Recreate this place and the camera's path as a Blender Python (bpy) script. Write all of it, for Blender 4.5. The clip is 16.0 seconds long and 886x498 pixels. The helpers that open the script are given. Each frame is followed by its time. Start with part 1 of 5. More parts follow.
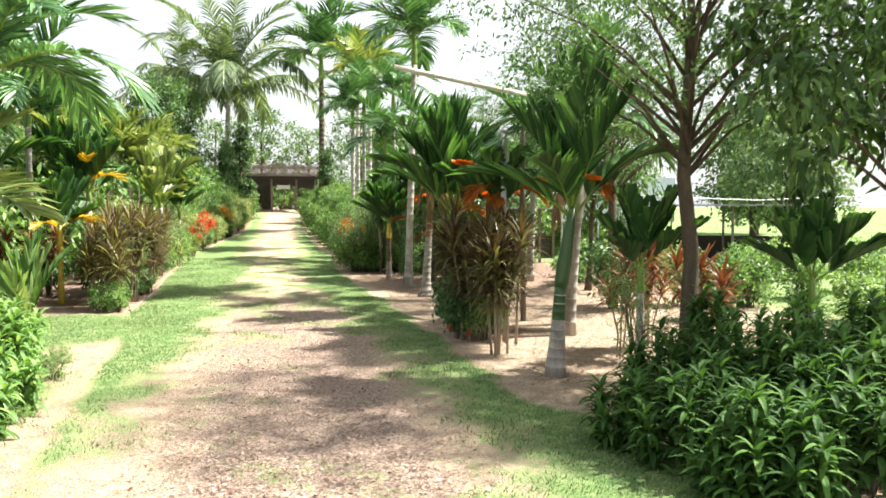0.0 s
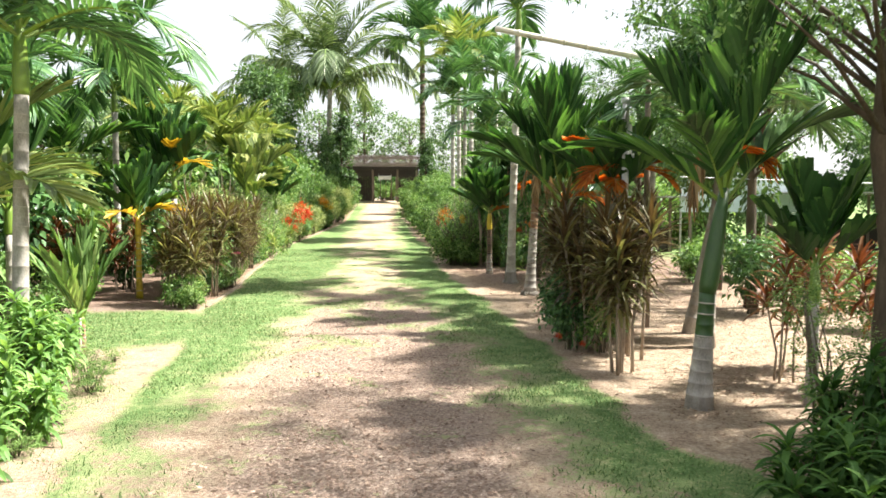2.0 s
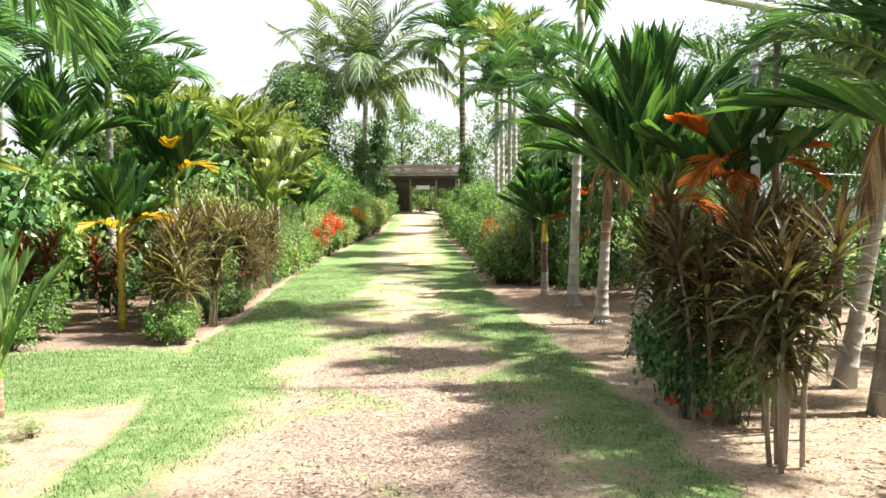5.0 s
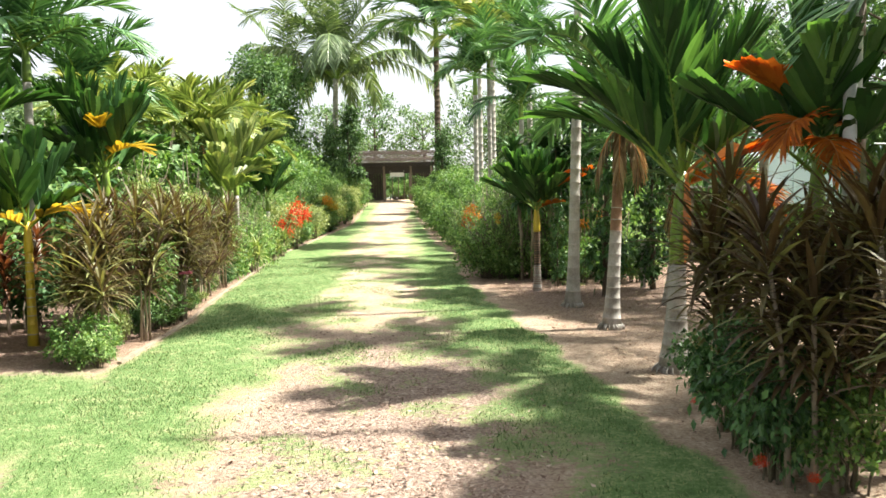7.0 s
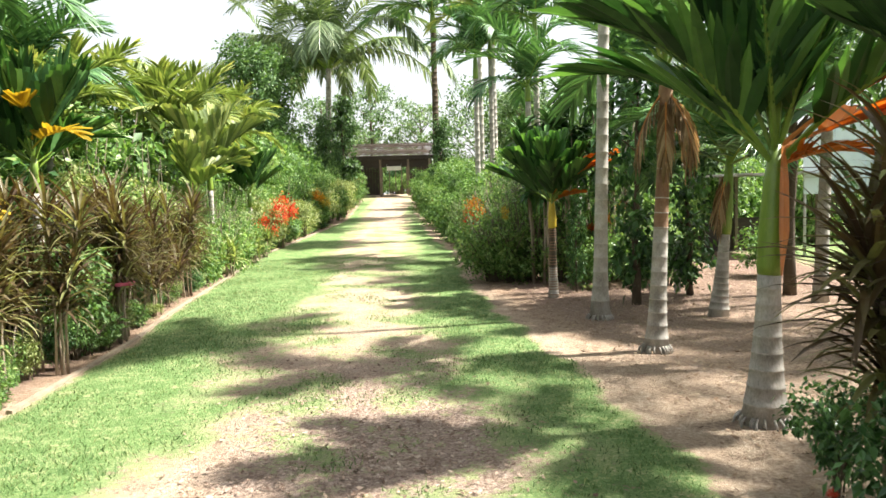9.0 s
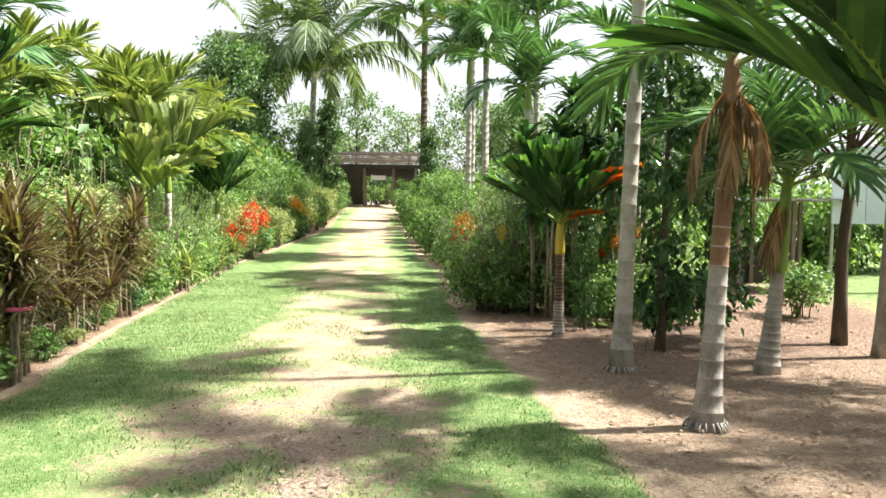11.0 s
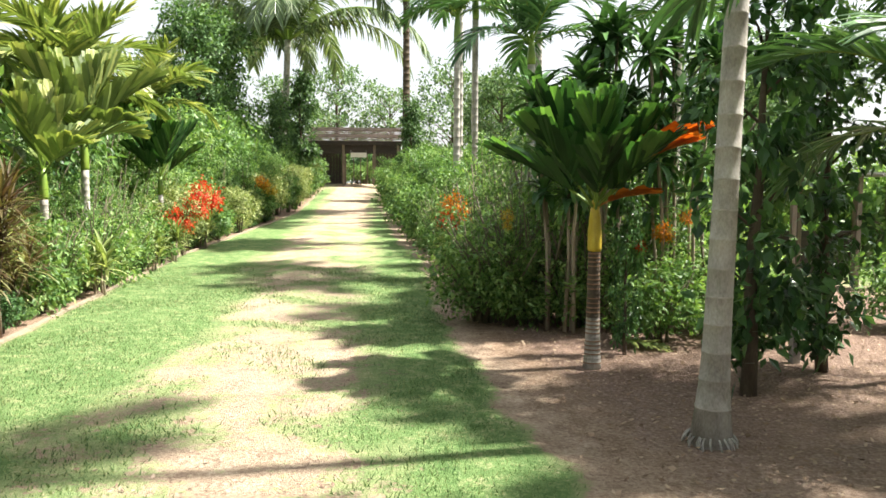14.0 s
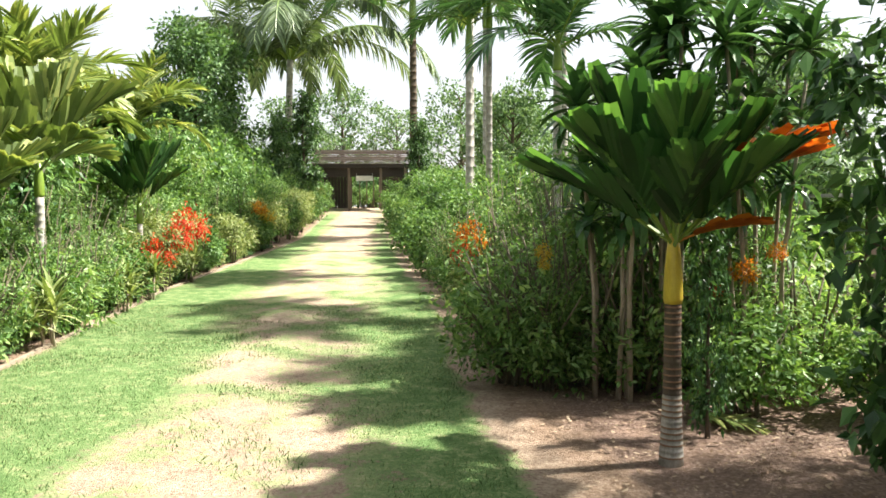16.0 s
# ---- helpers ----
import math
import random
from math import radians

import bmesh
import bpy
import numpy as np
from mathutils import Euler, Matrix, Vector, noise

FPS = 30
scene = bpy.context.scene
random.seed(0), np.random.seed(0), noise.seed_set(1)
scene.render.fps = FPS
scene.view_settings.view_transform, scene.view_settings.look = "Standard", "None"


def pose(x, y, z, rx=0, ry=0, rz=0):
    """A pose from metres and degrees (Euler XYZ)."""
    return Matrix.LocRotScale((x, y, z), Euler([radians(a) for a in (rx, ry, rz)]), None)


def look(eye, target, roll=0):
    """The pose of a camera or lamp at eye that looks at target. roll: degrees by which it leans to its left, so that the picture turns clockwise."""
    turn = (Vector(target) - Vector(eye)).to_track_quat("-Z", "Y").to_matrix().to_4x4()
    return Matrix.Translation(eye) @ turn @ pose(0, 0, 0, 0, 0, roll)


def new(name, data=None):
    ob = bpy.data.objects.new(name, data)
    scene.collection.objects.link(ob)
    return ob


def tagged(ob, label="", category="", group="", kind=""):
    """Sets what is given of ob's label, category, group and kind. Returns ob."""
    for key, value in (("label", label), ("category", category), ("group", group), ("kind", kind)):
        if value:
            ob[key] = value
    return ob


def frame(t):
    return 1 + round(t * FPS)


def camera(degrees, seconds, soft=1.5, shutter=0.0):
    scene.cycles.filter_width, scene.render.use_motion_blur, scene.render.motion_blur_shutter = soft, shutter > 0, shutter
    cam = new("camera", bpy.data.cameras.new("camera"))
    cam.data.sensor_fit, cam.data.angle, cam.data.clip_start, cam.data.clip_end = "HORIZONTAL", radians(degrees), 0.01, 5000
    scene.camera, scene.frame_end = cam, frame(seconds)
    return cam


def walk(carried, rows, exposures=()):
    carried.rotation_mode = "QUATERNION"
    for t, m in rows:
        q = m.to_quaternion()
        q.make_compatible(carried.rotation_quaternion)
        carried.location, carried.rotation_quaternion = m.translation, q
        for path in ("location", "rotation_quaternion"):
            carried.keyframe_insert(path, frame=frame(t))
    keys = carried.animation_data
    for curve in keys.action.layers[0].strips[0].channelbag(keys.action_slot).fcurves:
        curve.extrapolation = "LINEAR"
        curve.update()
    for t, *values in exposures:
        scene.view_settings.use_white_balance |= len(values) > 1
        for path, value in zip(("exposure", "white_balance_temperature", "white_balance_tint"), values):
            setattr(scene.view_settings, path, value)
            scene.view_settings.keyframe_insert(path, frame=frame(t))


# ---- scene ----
cam = camera(58.2, 16.0, soft=1.6, shutter=0.25)
PATH = [
    (0, (-0.067, -0.851, 1.713), (0.34, 1.104, 1.607), 0.1),
    (0.5, (0.007, -0.506, 1.678), (0.353, 1.455, 1.491), 0.1),
    (1, (0.087, -0.177, 1.665), (0.357, 1.795, 1.476), 0.2),
    (1.5, (0.146, 0.249, 1.642), (0.354, 2.236, 1.551), 0.5),
    (2, (0.202, 0.746, 1.638), (0.354, 2.737, 1.511), -0.0),
    (2.5, (0.281, 1.184, 1.617), (0.378, 3.175, 1.449), -0.4),
    (3, (0.281, 1.624, 1.574), (0.348, 3.616, 1.411), -0.4),
    (3.5, (0.248, 2.029, 1.588), (0.299, 4.025, 1.475), -0.3),
    (4, (0.238, 2.405, 1.585), (0.28, 4.403, 1.503), -0.4),
    (4.2, (0.272, 2.584, 1.584), (0.307, 4.582, 1.506), -0.4),
    (6.3, (0.205, 4.485, 1.548), (0.314, 6.477, 1.408), -0.5),
    (6.5, (0.21, 4.663, 1.547), (0.323, 6.655, 1.411), -0.6),
    (7, (0.245, 5.133, 1.545), (0.362, 7.125, 1.416), -1.1),
    (7.5, (0.252, 5.572, 1.518), (0.382, 7.564, 1.392), -1.6),
    (8, (0.279, 6.047, 1.508), (0.412, 8.038, 1.374), -2.0),
    (8.2, (0.291, 6.259, 1.497), (0.42, 8.251, 1.361), -2.1),
    (10.3, (0.477, 8.29, 1.52), (0.593, 10.281, 1.373), -0.4),
    (10.5, (0.448, 8.453, 1.527), (0.582, 10.443, 1.385), 0.0),
    (11, (0.435, 8.874, 1.526), (0.596, 10.864, 1.414), 0.6),
    (11.5, (0.445, 9.357, 1.517), (0.621, 11.347, 1.409), 0.6),
    (12, (0.45, 9.84, 1.504), (0.642, 11.826, 1.374), 0.5),
    (12.5, (0.457, 10.292, 1.505), (0.663, 12.275, 1.352), 0.5),
    (13, (0.543, 10.737, 1.511), (0.744, 12.721, 1.356), 0.2),
    (13.5, (0.59, 11.193, 1.501), (0.794, 13.177, 1.356), 0.2),
    (14, (0.658, 11.661, 1.507), (0.857, 13.644, 1.343), 0.3),
    (14.5, (0.705, 12.06, 1.5), (0.897, 14.041, 1.303), 0.0),
    (15, (0.709, 12.501, 1.506), (0.896, 14.485, 1.33), -0.2),
    (15.5, (0.731, 13.0, 1.529), (0.912, 14.988, 1.402), -0.1),
    (16, (0.754, 13.426, 1.544), (0.933, 15.415, 1.437), -0.2),

]
walk(cam, [(t, look(eye, target, roll)) for t, eye, target, roll in PATH], [(0.0, 1.92), (6.0, 1.88), (10.0, 1.9), (16.0, 1.81)])

# ---- sky and sun ----
SUN_EL, SUN_AZ = 52.0, 85.0   # azimuth clockwise from +y
world = bpy.data.worlds.new("world")
scene.world = world
world.use_nodes = True
wt = world.node_tree
sky = wt.nodes.new("ShaderNodeTexSky")
sky.sky_type = "NISHITA"
sky.sun_disc = False
sky.sun_elevation, sky.sun_rotation = radians(SUN_EL), radians(SUN_AZ)
sky.air_density, sky.dust_density, sky.ozone_density = 1.0, 4.0, 0.6
haze = wt.nodes.new("ShaderNodeMix")     # thin bright haze over the whole sky
haze.data_type = "RGBA"
haze.inputs[0].default_value = 0.8
haze.inputs[7].default_value = (3.2, 3.25, 3.3, 1)
wt.links.new(sky.outputs[0], haze.inputs[6])
wt.links.new(haze.outputs[2], wt.nodes["Background"].inputs[0])
wt.nodes["Background"].inputs[1].default_value = 0.1
sun_dir = Vector((math.sin(radians(SUN_AZ)) * math.cos(radians(SUN_EL)),
                  math.cos(radians(SUN_AZ)) * math.cos(radians(SUN_EL)), math.sin(radians(SUN_EL))))
sun = new("sun", bpy.data.lights.new("sun", "SUN"))
sun.data.energy, sun.data.angle, sun.data.color = 5.0, radians(2.0), (1.0, 0.96, 0.88)
sun.matrix_world = look(sun_dir * 60, (0, 0, 0))

# ---- materials ----
def nodes_of(mat):
    mat.use_nodes = True
    t = mat.node_tree
    return t, t.nodes, t.links, t.nodes["Principled BSDF"]


def noise_node(t, scale, detail=4.0, rough=0.6, vec=None):
    n = t.nodes.new("ShaderNodeTexNoise")
    n.inputs["Scale"].default_value, n.inputs["Detail"].default_value = scale, detail
    n.inputs["Roughness"].default_value = rough
    if vec is not None:
        t.links.new(vec, n.inputs["Vector"])
    return n


def ramp_node(t, fac, stops):
    r = t.nodes.new("ShaderNodeValToRGB")
    el = r.color_ramp.elements
    while len(el) < len(stops):
        el.new(0.5)
    for e, (p, c) in zip(el, stops):
        e.position, e.color = p, (*c, 1)
    t.links.new(fac, r.inputs[0])
    return r


def mix_node(t, fac, a, b, kind="MIX"):
    m = t.nodes.new("ShaderNodeMix")
    m.data_type, m.blend_type = "RGBA", kind
    for sock, v in ((m.inputs[0], fac), (m.inputs[6], a), (m.inputs[7], b)):
        if isinstance(v, (int, float)):
            sock.default_value = v
        elif isinstance(v, tuple):
            sock.default_value = (*v, 1)
        else:
            t.links.new(v, sock)
    return m.outputs[2]


def math_node(t, op, a, b=0.0):
    m = t.nodes.new("ShaderNodeMath")
    m.operation = op
    for sock, v in zip(m.inputs, (a, b)):
        if isinstance(v, (int, float)):
            sock.default_value = v
        else:
            t.links.new(v, sock)
    return m.outputs[0]


def bump(t, height, bsdf, strength=0.4, dist=0.02):
    b = t.nodes.new("ShaderNodeBump")
    b.inputs["Strength"].default_value, b.inputs["Distance"].default_value = strength, dist
    t.links.new(height, b.inputs["Height"])
    t.links.new(b.outputs[0], bsdf.inputs["Normal"])


def leaf_mat(name, stops, rough=0.42, through_light=0.35, glow_tint=(1.1, 1.15, 0.55), spec=0.28):
    """Foliage: colour differs from leaf to leaf and from plant to plant, and light passes through the blade."""
    stops = [(p, tuple(min(0.8, ch * (0.42 + 1.0 * p - 0.3 * p * p)) for ch in c)) for p, c in stops]   # ramp's dark end lowered, so the colour carries the shade between leaves
    mat = bpy.data.materials.new(name)
    t, n, l, bsdf = nodes_of(mat)
    geo = n.new("ShaderNodeNewGeometry")
    info = n.new("ShaderNodeObjectInfo")
    co = n.new("ShaderNodeTexCoord")
    nz = noise_node(t, 9.0, 3.0, vec=co.outputs["Object"])
    v = math_node(t, "MULTIPLY", geo.outputs["Random Per Island"], 0.62)
    v = math_node(t, "ADD", v, math_node(t, "MULTIPLY", info.outputs["Random"], 0.22))
    v = math_node(t, "ADD", v, math_node(t, "MULTIPLY", nz.outputs[0], 0.3))
    col = ramp_node(t, math_node(t, "SUBTRACT", v, 0.07), stops).outputs[0]
    l.new(col, bsdf.inputs["Base Color"])
    bsdf.inputs["Roughness"].default_value = rough
    bsdf.inputs["Specular IOR Level"].default_value = spec
    tr = n.new("ShaderNodeBsdfTranslucent")
    l.new(mix_node(t, 1.0, col, glow_tint, "MULTIPLY"), tr.inputs[0])
    mx = n.new("ShaderNodeMixShader")
    mx.inputs[0].default_value = through_light
    l.new(bsdf.outputs[0], mx.inputs[1])
    l.new(tr.outputs[0], mx.inputs[2])
    l.new(mx.outputs[0], n["Material Output"].inputs[0])
    return mat


def rough_mat(name, stops, scale=12.0, rough=0.85, stretch=(1, 1, 1), bump_s=0.5, dist=0.01, fine=90.0):
    """Bark, wood, concrete: two scales of noise, relief from the finer."""
    mat = bpy.data.materials.new(name)
    t, n, l, bsdf = nodes_of(mat)
    co = n.new("ShaderNodeTexCoord")
    mp = n.new("ShaderNodeMapping")
    mp.inputs["Scale"].default_value = stretch
    l.new(co.outputs["Object"], mp.inputs[0])
    info = n.new("ShaderNodeObjectInfo")
    a = noise_node(t, scale, 5.0, vec=mp.outputs[0])
    b = noise_node(t, fine, 3.0, vec=mp.outputs[0])
    v = math_node(t, "ADD", math_node(t, "MULTIPLY", a.outputs[0], 0.65), math_node(t, "MULTIPLY", b.outputs[0], 0.3))
    v = math_node(t, "ADD", v, math_node(t, "MULTIPLY", info.outputs["Random"], 0.1))
    l.new(ramp_node(t, v, stops).outputs[0], bsdf.inputs["Base Color"])
    bsdf.inputs["Roughness"].default_value = rough
    bump(t, v, bsdf, bump_s, dist)
    return mat


M_PALM = leaf_mat("palm_leaf_green", [(0.0, (0.041, 0.093, 0.042)), (0.45, (0.090, 0.203, 0.080)), (0.8, (0.162, 0.305, 0.120)), (1.0, (0.299, 0.410, 0.193))], 0.33, 0.22)
M_PALM_LIGHT = leaf_mat("palm_leaf_light", [(0.0, (0.095, 0.157, 0.045)), (0.5, (0.228, 0.303, 0.091)), (0.85, (0.393, 0.407, 0.135)), (1.0, (0.595, 0.480, 0.203))], 0.42, 0.27)
M_DWARF = leaf_mat("dwarf_palm_leaf", [(0.0, (0.020, 0.060, 0.020)), (0.5, (0.046, 0.128, 0.033)), (1.0, (0.15, 0.29, 0.07))], 0.5, 0.36, spec=0.3)
M_COCO = leaf_mat("coconut_leaf", [(0.0, (0.059, 0.107, 0.049)), (0.6, (0.148, 0.213, 0.101)), (1.0, (0.296, 0.335, 0.182))], 0.45, 0.3)
M_SHRUB = leaf_mat("shrub_leaf", [(0.0, (0.050, 0.110, 0.036)), (0.45, (0.115, 0.229, 0.065)), (0.8, (0.215, 0.345, 0.100)), (1.0, (0.400, 0.480, 0.175))], 0.42, 0.36)
M_SHRUB_LIGHT = leaf_mat("shrub_leaf_light", [(0.0, (0.062, 0.130, 0.036)), (0.5, (0.155, 0.285, 0.085)), (1.0, (0.370, 0.470, 0.190))], 0.45, 0.4)
M_DARK = leaf_mat("dark_glossy_leaf", [(0.0, (0.027, 0.068, 0.028)), (0.5, (0.062, 0.142, 0.049)), (1.0, (0.150, 0.286, 0.096))], 0.32, 0.22)
M_LANCE = leaf_mat("lance_leaf", [(0.0, (0.030, 0.080, 0.022)), (0.5, (0.066, 0.150, 0.038)), (1.0, (0.140, 0.250, 0.062))], 0.6, 0.38, spec=0.12)
M_WEED = leaf_mat("weedy_bush_leaf", [(0.0, (0.085, 0.180, 0.045)), (0.5, (0.165, 0.320, 0.085)), (1.0, (0.330, 0.480, 0.160))], 0.5, 0.4)
M_TREE = leaf_mat("tree_leaf", [(0.0, (0.038, 0.078, 0.028)), (0.5, (0.092, 0.183, 0.062)), (1.0, (0.210, 0.318, 0.113))], 0.45, 0.3)
M_FAR = leaf_mat("far_tree_leaf", [(0.0, (0.056, 0.107, 0.047)), (0.5, (0.141, 0.241, 0.106)), (1.0, (0.297, 0.387, 0.205))], 0.5, 0.35)
M_BRONZE = leaf_mat("bronze_strap_leaf", [(0.0, (0.075, 0.034, 0.026)), (0.35, (0.125, 0.085, 0.045)), (0.6, (0.160, 0.150, 0.060)), (0.82, (0.250, 0.280, 0.110)), (1.0, (0.540, 0.520, 0.320))], 0.4, 0.3, (1.15, 1.0, 0.5))
M_REDSTRAP = leaf_mat("red_strap_leaf", [(0.0, (0.090, 0.030, 0.020)), (0.5, (0.180, 0.080, 0.035)), (1.0, (0.330, 0.220, 0.080))], 0.42, 0.3, (1.3, 0.8, 0.5))
M_SPIDER = leaf_mat("striped_strap_leaf", [(0.0, (0.110, 0.176, 0.044)), (0.5, (0.264, 0.330, 0.110)), (1.0, (0.600, 0.600, 0.330))], 0.45, 0.35)
M_DEAD = leaf_mat("dead_frond_orange", [(0.0, (0.30, 0.080, 0.012)), (0.5, (0.50, 0.165, 0.022)), (1.0, (0.60, 0.270, 0.050))], 0.65, 0.5, (1.3, 0.75, 0.3))
M_DRY = leaf_mat("dry_frond_brown", [(0.0, (0.1, 0.06, 0.03)), (0.5, (0.24, 0.16, 0.08)), (1.0, (0.42, 0.33, 0.19))], 0.7, 0.3, (1.2, 0.9, 0.6))
M_YELLOW = leaf_mat("yellowed_frond", [(0.0, (0.3, 0.22, 0.02)), (0.5, (0.55, 0.4, 0.04)), (1.0, (0.7, 0.55, 0.12))], 0.45, 0.4, (1.2, 1.0, 0.4))
M_RED = leaf_mat("red_petal", [(0.0, (0.5, 0.03, 0.01)), (0.6, (0.72, 0.07, 0.02)), (1.0, (0.8, 0.16, 0.06))], 0.5, 0.3, (1.2, 0.8, 0.6))
M_ORANGE = leaf_mat("orange_petal", [(0.0, (0.55, 0.12, 0.01)), (0.6, (0.75, 0.28, 0.02)), (1.0, (0.8, 0.5, 0.05))], 0.5, 0.3, (1.2, 0.9, 0.5))
M_GRASS = leaf_mat("grass_blade", [(0.0, (0.05, 0.112, 0.036)), (0.4, (0.094, 0.18, 0.058)), (0.62, (0.155, 0.245, 0.088)), (0.8, (0.3, 0.34, 0.165)), (1.0, (0.460, 0.430, 0.290))], 0.6, 0.3, (1.1, 1.05, 0.6))
M_LITTER = leaf_mat("leaf_litter", [(0.0, (0.130, 0.080, 0.058)), (0.5, (0.250, 0.165, 0.122)), (0.8, (0.420, 0.310, 0.235)), (1.0, (0.600, 0.510, 0.420))], 0.8, 0.1, (1, 1, 1), 0.2)
M_DRYLEAF = leaf_mat("dry_fallen_leaf", [(0.0, (0.17, 0.1, 0.06)), (0.45, (0.34, 0.23, 0.15)), (0.8, (0.46, 0.36, 0.25)), (1.0, (0.6, 0.52, 0.4))], 0.8, 0.1, (1, 1, 1), 0.2)
M_TRUNK = rough_mat("palm_trunk_grey", [(0.32, (0.11, 0.097, 0.08)), (0.46, (0.25, 0.228, 0.197)), (0.68, (0.46, 0.435, 0.39))], 6.0, 0.85, (1, 1, 0.5))
M_TRUNK_BROWN = rough_mat("palm_trunk_brown", [(0.25, (0.1, 0.05, 0.025)), (0.5, (0.2, 0.11, 0.06)), (0.75, (0.34, 0.23, 0.15))], 9.0, 0.8, (1, 1, 0.5))
M_TRUNK_GREEN = rough_mat("palm_trunk_green", [(0.3, (0.016, 0.045, 0.012)), (0.6, (0.035, 0.085, 0.018)), (0.8, (0.09, 0.13, 0.04))], 6.0, 0.45, (1, 1, 0.3), 0.15)
M_RING = rough_mat("trunk_ring_scar", [(0.3, (0.22, 0.2, 0.17)), (0.7, (0.45, 0.42, 0.37))], 30.0, 0.9)
M_SHAFT = rough_mat("crownshaft_green", [(0.3, (0.07, 0.14, 0.02)), (0.6, (0.16, 0.24, 0.03)), (0.8, (0.3, 0.34, 0.06))], 5.0, 0.4, (1, 1, 0.3), 0.1)
M_SHAFT_YEL = rough_mat("crownshaft_yellow", [(0.3, (0.3, 0.22, 0.02)), (0.55, (0.5, 0.36, 0.03)), (0.8, (0.62, 0.46, 0.06))], 5.0, 0.45, (1, 1, 0.3), 0.1)
M_SHAFT_ORG = rough_mat("sheath_orange_brown", [(0.3, (0.25, 0.07, 0.015)), (0.55, (0.45, 0.16, 0.03)), (0.8, (0.5, 0.26, 0.07))], 6.0, 0.55, (1, 1, 0.3), 0.2)
M_BARK = rough_mat("bark_brown", [(0.25, (0.03, 0.021, 0.013)), (0.5, (0.07, 0.05, 0.032)), (0.8, (0.15, 0.12, 0.08))], 10.0, 0.9, (1, 1, 0.3), 0.8, 0.02)
M_CANE = rough_mat("cane_grey_brown", [(0.25, (0.14, 0.1, 0.07)), (0.5, (0.28, 0.22, 0.16)), (0.8, (0.48, 0.42, 0.33))], 14.0, 0.85, (1, 1, 0.4))
M_TWIG = rough_mat("twig_brown", [(0.25, (0.05, 0.04, 0.025)), (0.6, (0.12, 0.1, 0.06)), (0.8, (0.2, 0.17, 0.1))], 14.0, 0.85)
M_WOOD = rough_mat("weathered_wood", [(0.25, (0.09, 0.07, 0.055)), (0.5, (0.18, 0.14, 0.11)), (0.8, (0.34, 0.29, 0.24))], 6.0, 0.85, (4, 4, 0.4))
# dark timber, colours lowered further to hold the shade under a roof
M_DARKWOOD_SHADE = rough_mat("dark_timber_shaded", [(0.25, (0.018, 0.013, 0.011)), (0.55, (0.035, 0.025, 0.02)), (0.8, (0.075, 0.055, 0.042))], 5.0, 0.7, (0.4, 3, 3))
M_ROOF = rough_mat("weathered_roof", [(0.25, (0.13, 0.105, 0.095)), (0.5, (0.24, 0.2, 0.185)), (0.8, (0.4, 0.36, 0.34))], 3.0, 0.85)
M_METAL = rough_mat("galvanised_pipe", [(0.3, (0.3, 0.3, 0.31)), (0.7, (0.5, 0.5, 0.5))], 8.0, 0.5, (1, 1, 1), 0.1)
M_BAMBOO = rough_mat("sun_bleached_bamboo", [(0.3, (0.38, 0.34, 0.27)), (0.7, (0.62, 0.58, 0.48))], 10.0, 0.6, (1, 1, 1), 0.15)
M_PANEL = rough_mat("pale_blue_painted_sheet", [(0.3, (0.42, 0.52, 0.55)), (0.7, (0.6, 0.68, 0.7))], 2.0, 0.6, (1, 1, 1), 0.1)
M_WHITE = rough_mat("white_paint_dirty", [(0.3, (0.55, 0.54, 0.5)), (0.7, (0.78, 0.78, 0.75))], 5.0, 0.6, (1, 1, 1), 0.1)
M_CONC = rough_mat("grey_concrete", [(0.3, (0.22, 0.21, 0.2)), (0.7, (0.4, 0.39, 0.37))], 8.0, 0.9)
M_TIN = rough_mat("rusted_sheet_roof", [(0.3, (0.22, 0.2, 0.19)), (0.6, (0.38, 0.36, 0.35)), (0.8, (0.5, 0.42, 0.38))], 2.0, 0.6)
M_KERB = rough_mat("weathered_edging", [(0.3, (0.13, 0.1, 0.07)), (0.7, (0.3, 0.24, 0.17))], 8.0, 0.9)


